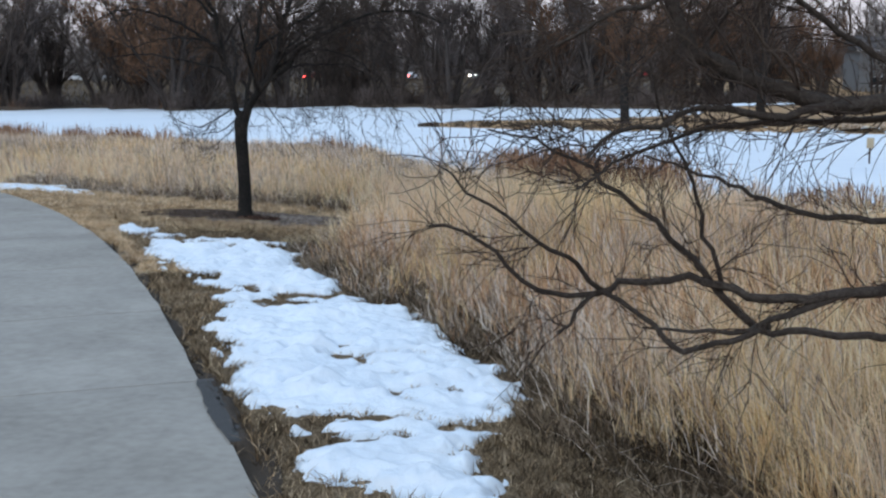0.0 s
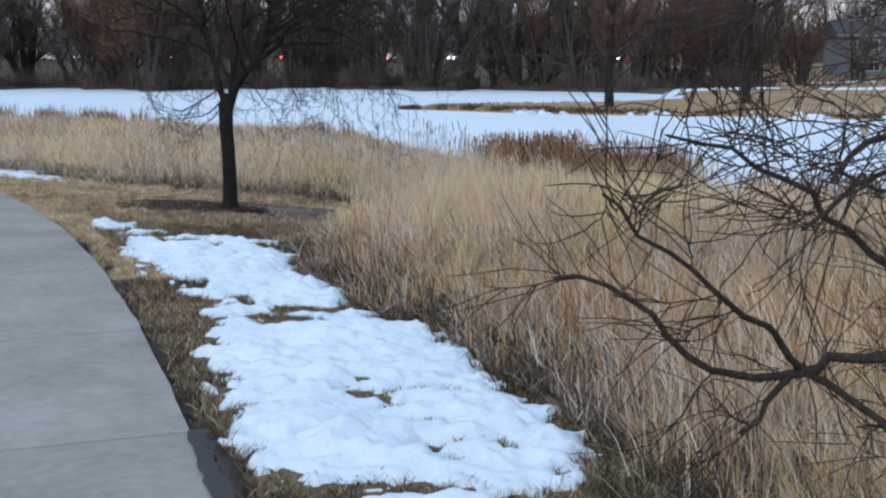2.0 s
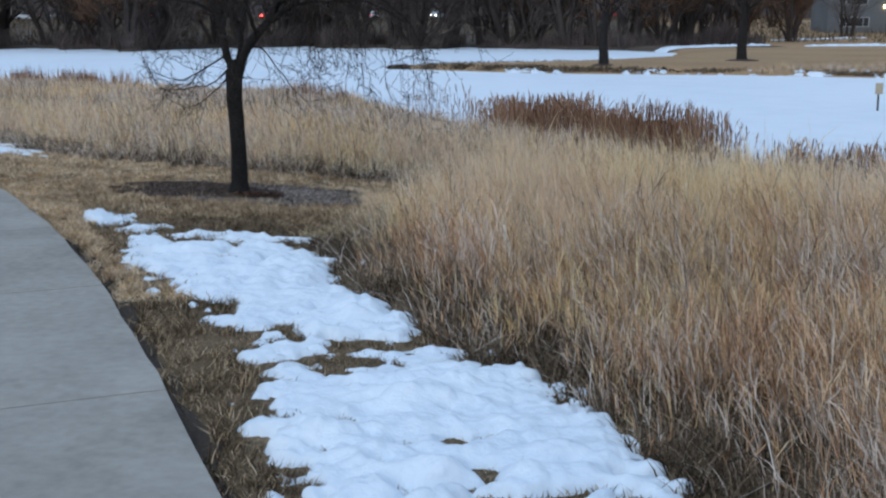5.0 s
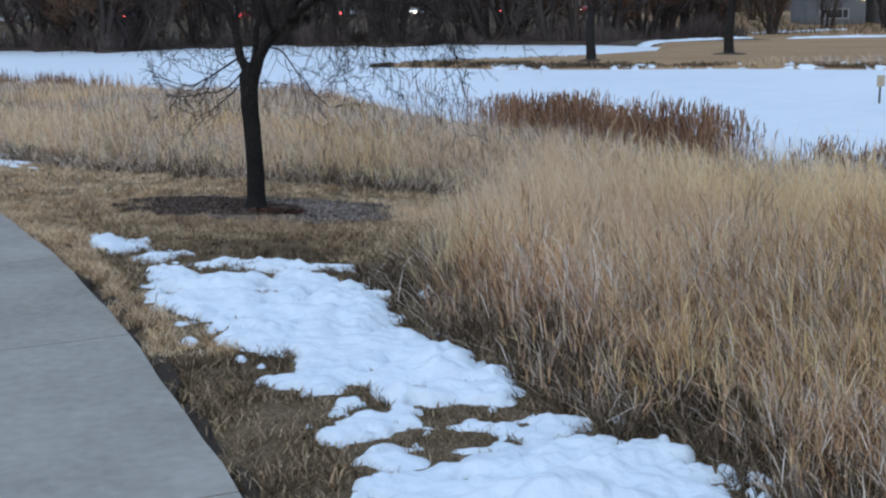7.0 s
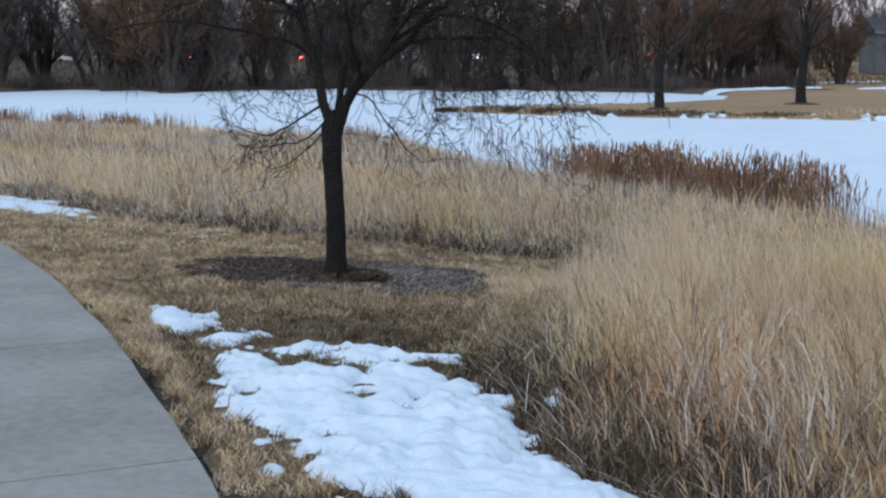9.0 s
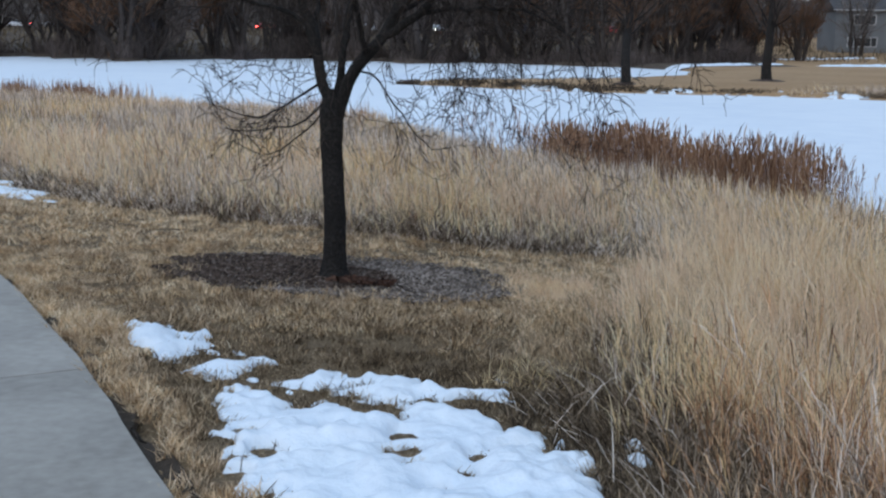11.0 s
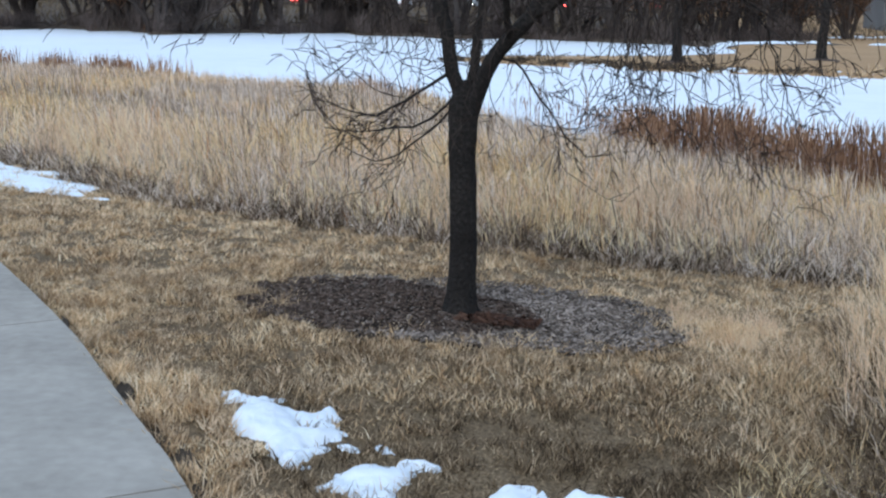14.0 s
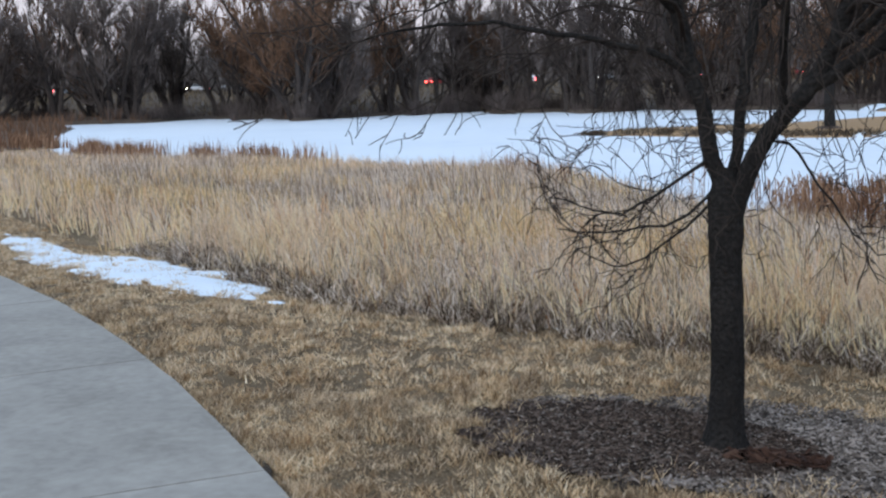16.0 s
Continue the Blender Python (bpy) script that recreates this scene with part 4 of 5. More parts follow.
def bed_tree():
    rng = np.random.default_rng(101)
    foot = float(land(TREE[0], TREE[1])) + 0.02
    root = thing("tree", (TREE[0], TREE[1], foot), "bare ornamental tree with dark bark and drooping twigs", "tree")
    up = 1.19 - foot
    zz = np.array((-0.1, 0.0, 0.05, 0.14, 0.35, 0.7, 1.0, up - 0.14, up + 0.03))
    rr = np.array((0.125, 0.112, 0.1, 0.09, 0.084, 0.08, 0.081, 0.085, 0.04))
    aa, hh = np.meshgrid(np.linspace(0, 2 * np.pi, 56, endpoint=False), np.linspace(-0.1, up + 0.02, 70))
    ridge = 0.0085 * np.abs(lattice(aa * 3.4 + 0.5 * np.sin(hh * 5), hh * 3.2, 0.5, 17)) + 0.004 * lattice(aa * 9, hh * 12, 0.5, 18)
    fat = np.interp(hh, zz, rr) * (1 + 0.04 * np.sin(aa * 3 + hh * 1.4)) + 0.05 * np.exp(-(hh + 0.1) / 0.09) * (0.6 + 0.4 * np.sin(aa * 5 + 1)) + ridge - 0.004
    cx, cy = 0.012 * np.sin(hh * 4), 0.01 * np.cos(hh * 3)
    verts = np.c_[(cx + fat * np.cos(aa)).ravel(), (cy + fat * np.sin(aa)).ravel(), hh.ravel()]
    k = np.arange(56)
    faces = np.concatenate([np.stack([r * 56 + k, r * 56 + (k + 1) % 56, (r + 1) * 56 + (k + 1) % 56, (r + 1) * 56 + k], 1) for r in range(69)])
    piece("trunk", verts, faces, BARK, root)
    fork = np.array((0.01, 0, up))
    limb = lambda pts, r, t: curve(fork + np.array(pts), r, t, 0.09, 0.008, rng)  # noqa: E731
    limbs = [
        limb([(-0.015, 0, -0.4), (-0.04, 0, -0.12), (-0.09, 0.02, 0.15), (-0.16, 0.03, 0.43), (-0.26, 0.05, 0.81), (-0.34, 0, 1.31), (-0.57, -0.1, 1.75), (-0.8, -0.2, 2.6), (-0.9, -0.2, 3.4)], 0.048, 0.01),
        limb([(0.0, 0.01, -0.4), (0.025, 0.045, -0.1), (0.08, 0.12, 0.41), (0.12, 0.2, 0.7), (0.2, 0.35, 1.2), (0.25, 0.5, 2.0), (0.3, 0.6, 3.3)], 0.034, 0.009),
        limb([(0.01, -0.01, -0.42), (0.045, -0.02, -0.13), (0.17, -0.05, 0.17), (0.4, -0.05, 0.45), (0.52, -0.1, 0.72), (0.6, -0.1, 1.14), (0.77, 0, 1.75), (0.9, 0.1, 2.8), (1.0, 0.1, 3.4)], 0.054, 0.01),
        limb([(0.36, -0.05, 0.4), (0.63, -0.15, 0.58), (0.88, -0.25, 0.84), (1.41, -0.4, 1.11), (1.92, -0.5, 1.26), (2.36, -0.6, 1.26), (2.7, -0.6, 1.1)], 0.034, 0.006),
        limb([(0.59, -0.1, 1.05), (0.98, 0.1, 1.31), (1.18, 0.2, 1.55), (1.38, 0.3, 1.75), (1.8, 0.4, 2.3)], 0.024, 0.006),
        limb([(-0.34, 0, 1.25), (-0.67, 0.1, 1.55), (-1.04, 0.2, 1.75), (-1.6, 0.3, 2.1)], 0.022, 0.006),
        limb([(-0.08, 0.0, 0.08), (-0.17, -0.02, 0.01), (-0.28, -0.05, -0.05), (-0.45, -0.1, -0.16), (-0.59, -0.12, -0.19), (-0.72, -0.15, -0.14), (-0.88, -0.2, -0.1)], 0.012, 0.003),
        limb([(-0.16, 0.03, 0.43), (-0.3, 0, 0.57), (-0.84, -0.1, 0.7), (-1.3, -0.15, 0.76), (-1.7, -0.2, 0.72), (-2.0, -0.25, 0.6)], 0.02, 0.004),
        limb([(0.46, -0.06, 0.56), (0.9, 0.2, 0.8), (1.4, 0.35, 0.72), (1.8, 0.45, 0.42), (2.0, 0.5, 0.0)], 0.02, 0.004),
        limb([(-0.12, 0.02, 0.25), (-0.2, 0.6, 0.75), (-0.45, 1.3, 1.15), (-0.7, 1.9, 1.2)], 0.024, 0.005),
        limb([(0.24, -0.05, 0.25), (0.2, -0.6, 0.85), (0.25, -1.3, 1.3), (0.35, -1.8, 1.3)], 0.024, 0.005),
        limb([(0.13, 0.24, 0.8), (0.6, 0.8, 1.2), (1.1, 1.5, 1.5), (1.4, 1.9, 1.4)], 0.024, 0.005),
        limb([(-0.25, 0.05, 0.78), (-0.7, -0.4, 1.15), (-1.2, -0.9, 1.3), (-1.6, -1.1, 1.1)], 0.022, 0.005),
        limb([(-0.05, -0.02, -0.05), (-0.2, -0.06, -0.2), (-0.42, -0.05, -0.27), (-0.62, -0.02, -0.29), (-0.85, 0.0, -0.28)], 0.01, 0.003),
        limb([(-0.06, 0.03, -0.12), (-0.2, 0.06, -0.3), (-0.42, 0.1, -0.44), (-0.59, 0.1, -0.5), (-0.76, 0.1, -0.4)], 0.008, 0.003),
        limb([(0.16, -0.04, 0.15), (0.27, 0.0, 0.14), (0.39, 0.03, 0.02), (0.51, 0.06, -0.17), (0.62, 0.08, -0.32), (0.74, 0.08, -0.43), (0.87, 0.08, -0.42)], 0.009, 0.003),
        limb([(-0.27, 0.05, 0.85), (-0.55, 0.35, 0.95), (-1.0, 0.6, 1.0), (-1.45, 0.75, 0.95), (-1.8, 0.8, 0.8)], 0.018, 0.004),
        limb([(0.45, -0.06, 0.55), (0.7, -0.4, 0.8), (1.0, -0.8, 1.0), (1.3, -1.1, 1.05)], 0.022, 0.005),
        limb([(0.5, -0.08, 0.68), (0.85, 0.3, 0.95), (1.3, 0.6, 1.15), (1.8, 0.8, 1.2)], 0.022, 0.005),
        limb([(0.62, -0.15, 0.57), (1.0, -0.1, 0.62), (1.4, -0.05, 0.6), (1.8, 0.0, 0.4)], 0.018, 0.004),
    ]
    second, third, fourth, hanging = [], [], [], []
    counts = (22, 22, 34, 26, 24, 14, 11, 12, 12, 14, 14, 18, 14, 6, 5, 7, 10, 18, 18, 16)
    for k, (p, n) in enumerate(zip(limbs, counts)):
        low = k in (6, 13, 14, 15)
        second += branchlets(rng, p, n, (0.2, 0.45) if low else (0.5, 1.25), 0.6 if low else 0.85, droop=0.14, lift=0.14, wiggle=0.4, start=0.25, thick=0.4 if low else 0.5, tip=0.0022 if low else 0.003, steps=9)
    for k in (0, 1, 2, 2, 3, 4, 11, 18):
        second += branchlets(rng, limbs[k], 12, (0.4, 0.95), 0.8, droop=0.1, lift=0.16, wiggle=0.4, start=0.45, thick=0.35, tip=0.0034, steps=9)
    for k, n in ((0, 6), (1, 5), (2, 7), (3, 14), (4, 10), (5, 1), (7, 6), (8, 9), (9, 8), (10, 14), (11, 10), (12, 1), (16, 4), (17, 14), (18, 11), (19, 12)):
        for at, way in zip(rng.uniform(*((0.2, 0.55) if k in (0, 5, 7, 12, 16) else (0.3, 0.95)), n), rng.uniform(0, 6.28, n)):
            a = limbs[k][0][int(at * (len(limbs[k][0]) - 1))]
            d, r = rng.uniform(0.25, 0.85) if k in (5, 7, 12, 16) else rng.uniform(0.4, 1.3), rng.uniform(0.08, 0.36)
            u = np.array((math.cos(way), math.sin(way), 0)) * r
            hook = rng.uniform(0.03, 0.12)
            line = [a, a + u * 0.6 + (0, 0, -0.25 * d), a + u * 0.9 + (0, 0, -0.6 * d), a + u * 1.4 + (0, 0, -0.92 * d), a + u * 2.0 + (0, 0, -d), a + u * 2.6 + (0, 0, hook - d)]
            hanging.append(curve(line, 0.0042, 0.0018, 0.08, 0.02, rng))
    for p in second:
        lofty = p[0][-1][2] > up + 0.8
        third += branchlets(rng, p, 7 if lofty else 4, (0.12, 0.4), 0.75, droop=0.2, lift=0.08, wiggle=0.42, start=0.15, thick=0.6, tip=0.003 if lofty else 0.0018, steps=6)
    for p in hanging:
        third += branchlets(rng, p, 6, (0.1, 0.38), 0.8, droop=0.2, lift=0.05, wiggle=0.4, start=0.15, thick=0.7, tip=0.0018, steps=5)
    for p in third[::2]:
        fourth += branchlets(rng, p, 2, (0.06, 0.2), 0.8, droop=0.2, wiggle=0.3, start=0.2, thick=0.75, tip=0.002, steps=3)
    for p in limbs:
        piece("limb", *tubes([p]), BARK, root)
    crown = piece("crown", *tubes(second + hanging + third + fourth), TWIG, root, "tangle of thin drooping brown twigs")
    tagged(crown, kind="stuff")


bed_tree()


# ---- the tree that leans over the path's near end ----


def leaning_tree():
    rng = np.random.default_rng(77)
    at = (4.75, 3.5)
    foot = float(land(*at))
    root = thing("tree", (*at, foot), "bare dark tree with low twisted limbs reaching over the grass", "tree")
    o = np.array((*at, foot))
    view = np.array((2.05, -0.77, 1.6))

    def w(pts, r, t, reach=0.97):
        pull = np.linspace(0.97, reach, len(pts))[:, None]
        return curve(view + (np.array(pts) - view) * pull - o, r, t, 0.06, 0.006, rng)

    trunk = curve([(0, 0, -0.15), (0.02, 0, 0.3), (-0.05, -0.02, 0.9), (0.05, 0.05, 1.6), (0.1, 0.1, 2.6), (0.0, 0.2, 4.2)], 0.17, 0.05, 0.15)
    trunk[1][0] = 0.22
    piece("trunk", *tubes([trunk]), WORN_BARK, root)
    limbs = [
        w([(4.7, 3.48, 0.55), (4.2, 3.3, 0.8), (3.6, 3.05, 0.93), (3.1, 2.9, 0.91), (2.97, 2.9, 0.9), (2.83, 2.9, 0.92), (2.58, 2.9, 0.97), (2.43, 2.9, 0.95), (2.34, 2.9, 0.92), (2.16, 2.89, 0.92), (2.07, 2.87, 1.02), (1.92, 2.8, 1.13), (1.81, 2.78, 1.15)], 0.034, 0.004),
        w([(4.3, 3.25, 0.6), (3.6, 2.95, 0.75), (3.09, 2.83, 0.8), (2.9, 2.83, 0.82), (2.81, 2.83, 0.8), (2.72, 2.83, 0.77), (2.62, 2.83, 0.74), (2.56, 2.83, 0.78), (2.48, 2.85, 0.87), (2.35, 2.89, 0.93)], 0.018, 0.008),
        w([(3.1, 2.9, 0.905), (2.96, 2.88, 0.85), (2.83, 2.86, 0.81), (2.7, 2.86, 0.8), (2.5, 2.88, 0.81)], 0.014, 0.004),
        w([(2.9, 2.92, 0.81), (2.87, 2.98, 0.8), (2.75, 3.0, 0.9), (2.66, 3.0, 1.02), (2.59, 3.0, 1.09), (2.49, 3.0, 1.18), (2.37, 3.0, 1.27), (2.27, 3.0, 1.34), (2.15, 2.98, 1.41), (2.0, 2.95, 1.44)], 0.015, 0.003, 0.88),
        w([(3.6, 3.05, 1.5), (3.2, 3.0, 1.47), (2.86, 2.95, 1.45), (2.71, 2.95, 1.44), (2.58, 2.95, 1.41), (2.41, 2.95, 1.34), (2.28, 2.93, 1.25)], 0.015, 0.004, 0.88),
        w([(4.73, 3.5, 1.5), (3.9, 3.2, 1.6), (3.4, 2.98, 1.55), (3.08, 2.88, 1.51), (2.97, 2.88, 1.5), (2.87, 2.88, 1.48), (2.74, 2.88, 1.5), (2.65, 2.88, 1.51), (2.53, 2.87, 1.47), (2.39, 2.86, 1.43), (2.31, 2.85, 1.36)], 0.034, 0.005, 0.88),
        w([(3.5, 2.95, 1.55), (3.04, 2.8, 1.52), (2.9, 2.78, 1.57), (2.76, 2.78, 1.61), (2.62, 2.78, 1.68), (2.58, 2.78, 1.74), (2.54, 2.78, 1.84), (2.48, 2.8, 2.2), (2.4, 2.8, 2.8)], 0.032, 0.012),
        w([(2.75, 2.92, 0.93), (2.69, 2.95, 1.1), (2.65, 2.95, 1.27), (2.6, 2.95, 1.39), (2.54, 2.93, 1.5), (2.5, 2.9, 1.65)], 0.009, 0.003, 0.88),
        w([(2.34, 2.9, 0.92), (2.28, 2.87, 0.86), (2.22, 2.85, 0.8)], 0.009, 0.005),
        w([(4.74, 3.55, 2.0), (4.0, 3.3, 2.3), (3.2, 3.0, 2.1), (2.8, 2.85, 1.9), (2.4, 2.75, 1.8), (2.2, 2.7, 1.7)], 0.035, 0.005),
        w([(2.36, 2.9, 0.93), (2.25, 2.84, 1.05), (2.15, 2.8, 1.1), (2.06, 2.78, 1.18), (1.93, 2.76, 1.26), (1.85, 2.75, 1.34)], 0.009, 0.003, 0.88),
        w([(4.65, 3.6, 0.8), (3.9, 3.9, 1.0), (3.3, 4.0, 1.05), (2.9, 3.9, 1.2), (2.6, 3.8, 1.3)], 0.025, 0.004),
        w([(3.3, 3.0, 2.12), (2.95, 2.9, 2.0), (2.75, 2.95, 1.8), (2.62, 3.0, 1.62)], 0.012, 0.004),
        w([(3.4, 2.97, 1.56), (3.15, 2.95, 1.7), (2.95, 2.95, 1.85), (2.8, 2.95, 2.05)], 0.014, 0.005),
    ]
    for p in limbs:
        piece("limb", *tubes([p]), WORN_BARK, root)
    second, third = [], []
    counts = (28, 10, 9, 26, 24, 56, 48, 12, 4, 60, 11, 20, 32, 34)
    for k, (p, n) in enumerate(zip(limbs, counts)):
        high_up = k in (5, 6, 9, 12, 13)
        second += branchlets(rng, p, n, (0.25, 0.75) if high_up else (0.1, 0.34), 0.75, droop=0.12 if high_up else 0.0, lift=0.1 if high_up else 0.05, wiggle=0.34, start=0.25, thick=0.27, tip=0.0012, steps=8 if high_up else 6)
    for p in second:
        third += branchlets(rng, p, 6, (0.06, 0.28), 0.65, droop=0.02, wiggle=0.3, start=0.15, thick=0.6, tip=0.001, steps=4)
    crown = piece("crown", *tubes(second + third), BROWN_TWIG, root, "fine brown twigs with stiff side shoots")
    tagged(crown, kind="stuff")


leaning_tree()

# ---- far trees ----


def spikes(rng, polys, count, length, wide):
    """Fine twigs as slim three-sided cones along limbs."""
    foot, way = [], []
    for pts, _ in polys:
        k = rng.uniform(0.05, 1, count) * (len(pts) - 1)
        i = np.minimum(k.astype(int), len(pts) - 2)
        step = pts[i + 1] - pts[i]
        foot.append(pts[i] + step * (k - i)[:, None])
        way.append(step / (np.linalg.norm(step, axis=1)[:, None] + 1e-9))
    foot, way = np.concatenate(foot), np.concatenate(way)
    n = len(foot)
    way = way * 0.8 + rng.normal(0, 0.45, (n, 3)) + (0, 0, 0.3)
    way *= (rng.uniform(*length, n) / np.linalg.norm(way, axis=1))[:, None]
    a = rng.uniform(0, 6.28, n)
    ring = [np.stack([np.cos(a + t), np.sin(a + t), 0.3 * np.cos(a * 3 + t)], 1) * wide for t in (0, 2.094, 4.189)]
    v = np.stack([foot + ring[0], foot + ring[1], foot + ring[2], foot + way], 1).reshape(-1, 3)
    k = (np.arange(n) * 4)[:, None]
    return v, np.concatenate([k + (0, 1, 3, 3), k + (1, 2, 3, 3), k + (2, 0, 3, 3)], 1).reshape(-1, 4)


def joined(*sets):
    """Several (vertices, faces) sets as triangles in one."""
    verts, faces, base = [], [], 0
    for v, f in sets:
        f = np.concatenate([f[:, :3], f[:, [0, 2, 3]]]) + base
        faces.append(f[(f[:, 0] != f[:, 1]) & (f[:, 1] != f[:, 2]) & (f[:, 0] != f[:, 2])])
        verts.append(v)
        base += len(v)
    return np.concatenate(verts), np.concatenate(faces)


def far_tree(seed, high, stems, lean, wide, twig, rust, label, bough=10, shoots=8, fine=6, bark=None, bow=1.3, clear=0.14, stout=0.55):
    rng = np.random.default_rng(seed)
    root = thing("tree", (0, 0, -500), label, "tree")
    trunks, boughs, twigs = [], [], []
    for k in range(stems):
        a = 2 * np.pi * k / stems + rng.uniform(-0.5, 0.5)
        out = lean * rng.uniform(0.3, 1.0) * high
        h = high * rng.uniform(0.7, 1.0)
        foot = 0.22 * stems**0.5 * (stems > 1)
        pts = [(math.cos(a) * (foot + out * f**bow), math.sin(a) * (foot + out * f**bow), -0.3 + h * f) for f in (0, 0.12, 0.35, 0.65, 0.95)]
        line, rad = curve(pts, wide * rng.uniform(0.7, 1.0), 0.04, 0.8, 0.06, rng)
        rad[0] *= 1.5
        trunks.append((line, rad))
    for p in trunks:
        boughs += branchlets(rng, p, bough, (high * 0.2, high * 0.45), 0.7, lift=0.2, wiggle=0.35, start=clear, thick=stout, tip=0.025, steps=6)
    for p in boughs:
        twigs += branchlets(rng, p, shoots, (high * 0.08, high * 0.2), 0.6, lift=0.15, wiggle=0.35, start=0.15, thick=0.5, tip=twig, steps=2)
    for p in trunks:
        piece("trunk", *tubes([p], 8), bark or FAR_BARK, root)
    # the sparser back trees take the haze-paled twig colour
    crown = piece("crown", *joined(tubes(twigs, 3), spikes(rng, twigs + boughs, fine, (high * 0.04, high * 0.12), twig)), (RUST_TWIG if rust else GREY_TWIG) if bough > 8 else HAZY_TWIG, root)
    tagged(crown, kind="stuff")
    tagged(piece("branchwork", *tubes(boughs, 5), bark or FAR_BARK, root), kind="stuff")
    return root


dark = "bare grey-brown tree on the far bank"
rusty = "bare willow with rust-orange twigs on the far bank"
kinds = [
    far_tree(1, 16, 5, 0.42, 0.5, 0.036, False, dark),
    far_tree(2, 17, 4, 0.4, 0.56, 0.036, False, dark),
    far_tree(3, 14, 6, 0.6, 0.34, 0.036, True, rusty, bow=1.15),
    far_tree(4, 18, 3, 0.34, 0.62, 0.038, False, dark),
    far_tree(5, 15, 5, 0.55, 0.36, 0.036, True, rusty, bow=1.05),
    far_tree(6, 17, 3, 0.3, 0.3, 0.04, False, "bare grey tree beyond the pond, paled for haze", 8, 5, 4),
    far_tree(7, 16, 3, 0.34, 0.3, 0.04, False, "bare grey tree beyond the pond, paled for haze", 8, 5, 4),
    far_tree(8, 15, 3, 0.36, 0.3, 0.04, True, "bare rust-twigged tree beyond the pond, greyed for haze", 8, 5, 4),
]
kinds.append(far_tree(9, 13, 1, 0.75, 0.4, 0.036, False, "leaning bare tree on the far bank", 12))
kinds.append(far_tree(10, 13, 7, 0.62, 0.44, 0.036, False, "many-stemmed bare tree spreading from the far bank", 11, 8, 7, None, 0.85))
placed = set()


def set_tree(k, x, y, size, turn, group):
    m = pose(x, y, float(land(x, y)) - 0.05, 0, 0, turn) @ Matrix.Diagonal((size, size, size, 1))
    if k in placed:
        ob = copy_thing(kinds[k], m)
    else:
        placed.add(k)
        ob = kinds[k]
        ob.matrix_basis = m
    return tagged(ob, group=group)


rng = np.random.default_rng(55)
shore_x = np.array((-74, -66, -50, -36, -26, -10, 4, 18, 28, 40))
shore_y = np.array((132, 138, 139.5, 136.5, 145, 143.5, 138.5, 131, 136, 142))
FAR_ROW = [(-80, 0, 1.0), (-75, 9, 1.0), (-71, 8, 1.0), (-66.5, 3, 0.8), (-60.3, 9, 1.15), (-57.5, 1, 0.8), (-50.7, 8, 1.0), (-46.6, 8, 0.9), (-43, 2, 1.1), (-39.5, 4, 1.05), (-35.6, 4, 1.1), (-33.5, 9, 0.9), (-29, 4, 0.9), (-25.8, 3, 1.05), (-21.5, 1, 1.0),
           (-18.5, 9, 0.95), (-14, 8, 1.0), (-11.5, 1, 1.05), (-7, 3, 0.95), (-4.5, 9, 1.0), (-0.2, 3, 1.0), (3.2, 1, 0.9), (6.4, 9, 1.15), (9, 2, 0.85), (12.5, 1, 0.95), (16, 4, 0.9), (19.5, 0, 0.9)]
for x, kind, size in FAR_ROW:
    set_tree(kind, x, float(np.interp(x, shore_x, shore_y) + far_wave(x)) + rng.uniform(0.3, 1.5), size, 200 + rng.uniform(-60, 60) if kind == 8 else rng.uniform(0, 360), "trees along the far shore")
for k, x in enumerate(np.arange(-80, -8, 10.5)):
    set_tree((4, 2, 0, 2, 4, 1)[k % 6], x + rng.uniform(-1, 1), 150 + rng.uniform(0, 7), rng.uniform(0.85, 1.05), rng.uniform(0, 360), "trees along the far shore")
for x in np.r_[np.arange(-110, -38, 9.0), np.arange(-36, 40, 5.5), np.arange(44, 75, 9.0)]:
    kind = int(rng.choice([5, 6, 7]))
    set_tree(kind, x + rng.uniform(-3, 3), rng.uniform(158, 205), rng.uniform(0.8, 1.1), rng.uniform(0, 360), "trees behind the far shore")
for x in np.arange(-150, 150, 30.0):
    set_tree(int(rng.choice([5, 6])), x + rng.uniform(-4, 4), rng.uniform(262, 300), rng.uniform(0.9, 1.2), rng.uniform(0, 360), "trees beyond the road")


for x, y, k, size in ((23, 134, 2, 0.8), (27, 140, 0, 0.9), (31, 147, 4, 0.85), (35, 152, 2, 0.9), (38.5, 160, 1, 0.8), (30, 160, 4, 1.0), (42, 150, 4, 0.6), (45.5, 163, 3, 0.7), (51, 158, 5, 0.6), (57, 150, 6, 0.6), (60, 160, 3, 0.7), (67, 155, 0, 0.7), (74, 150, 2, 0.9)):
    set_tree(k, x, y, size, x * 37 % 360, "trees by the far lawn")


for x, y, k, size in ((44, 186, 5, 1.0), (50, 190, 6, 0.95), (56, 187, 5, 0.9), (63, 191, 6, 1.0), (70, 187, 5, 0.9), (77, 184, 7, 0.9)):
    set_tree(k, x, y, size, x * 53 % 360, "trees behind the houses")


# the two lawn trees across the ice
def lawn_tree(seed, x, y, high, wide, rust, label):
    ob = far_tree(seed, high, 1, 0.04, wide, 0.016, rust, label, 30, 7, 6, BARK, 1.3, 0.3, 0.28)
    ob.location = (x, y, float(land(x, y)))


lawn_tree(61, 9.8, 76.5, 10, 0.4, True, "rust-twigged young tree on the tan lawn across the ice")
lawn_tree(62, 20.4, 84.0, 11, 0.52, False, "dark bare tree on the tan lawn across the ice")

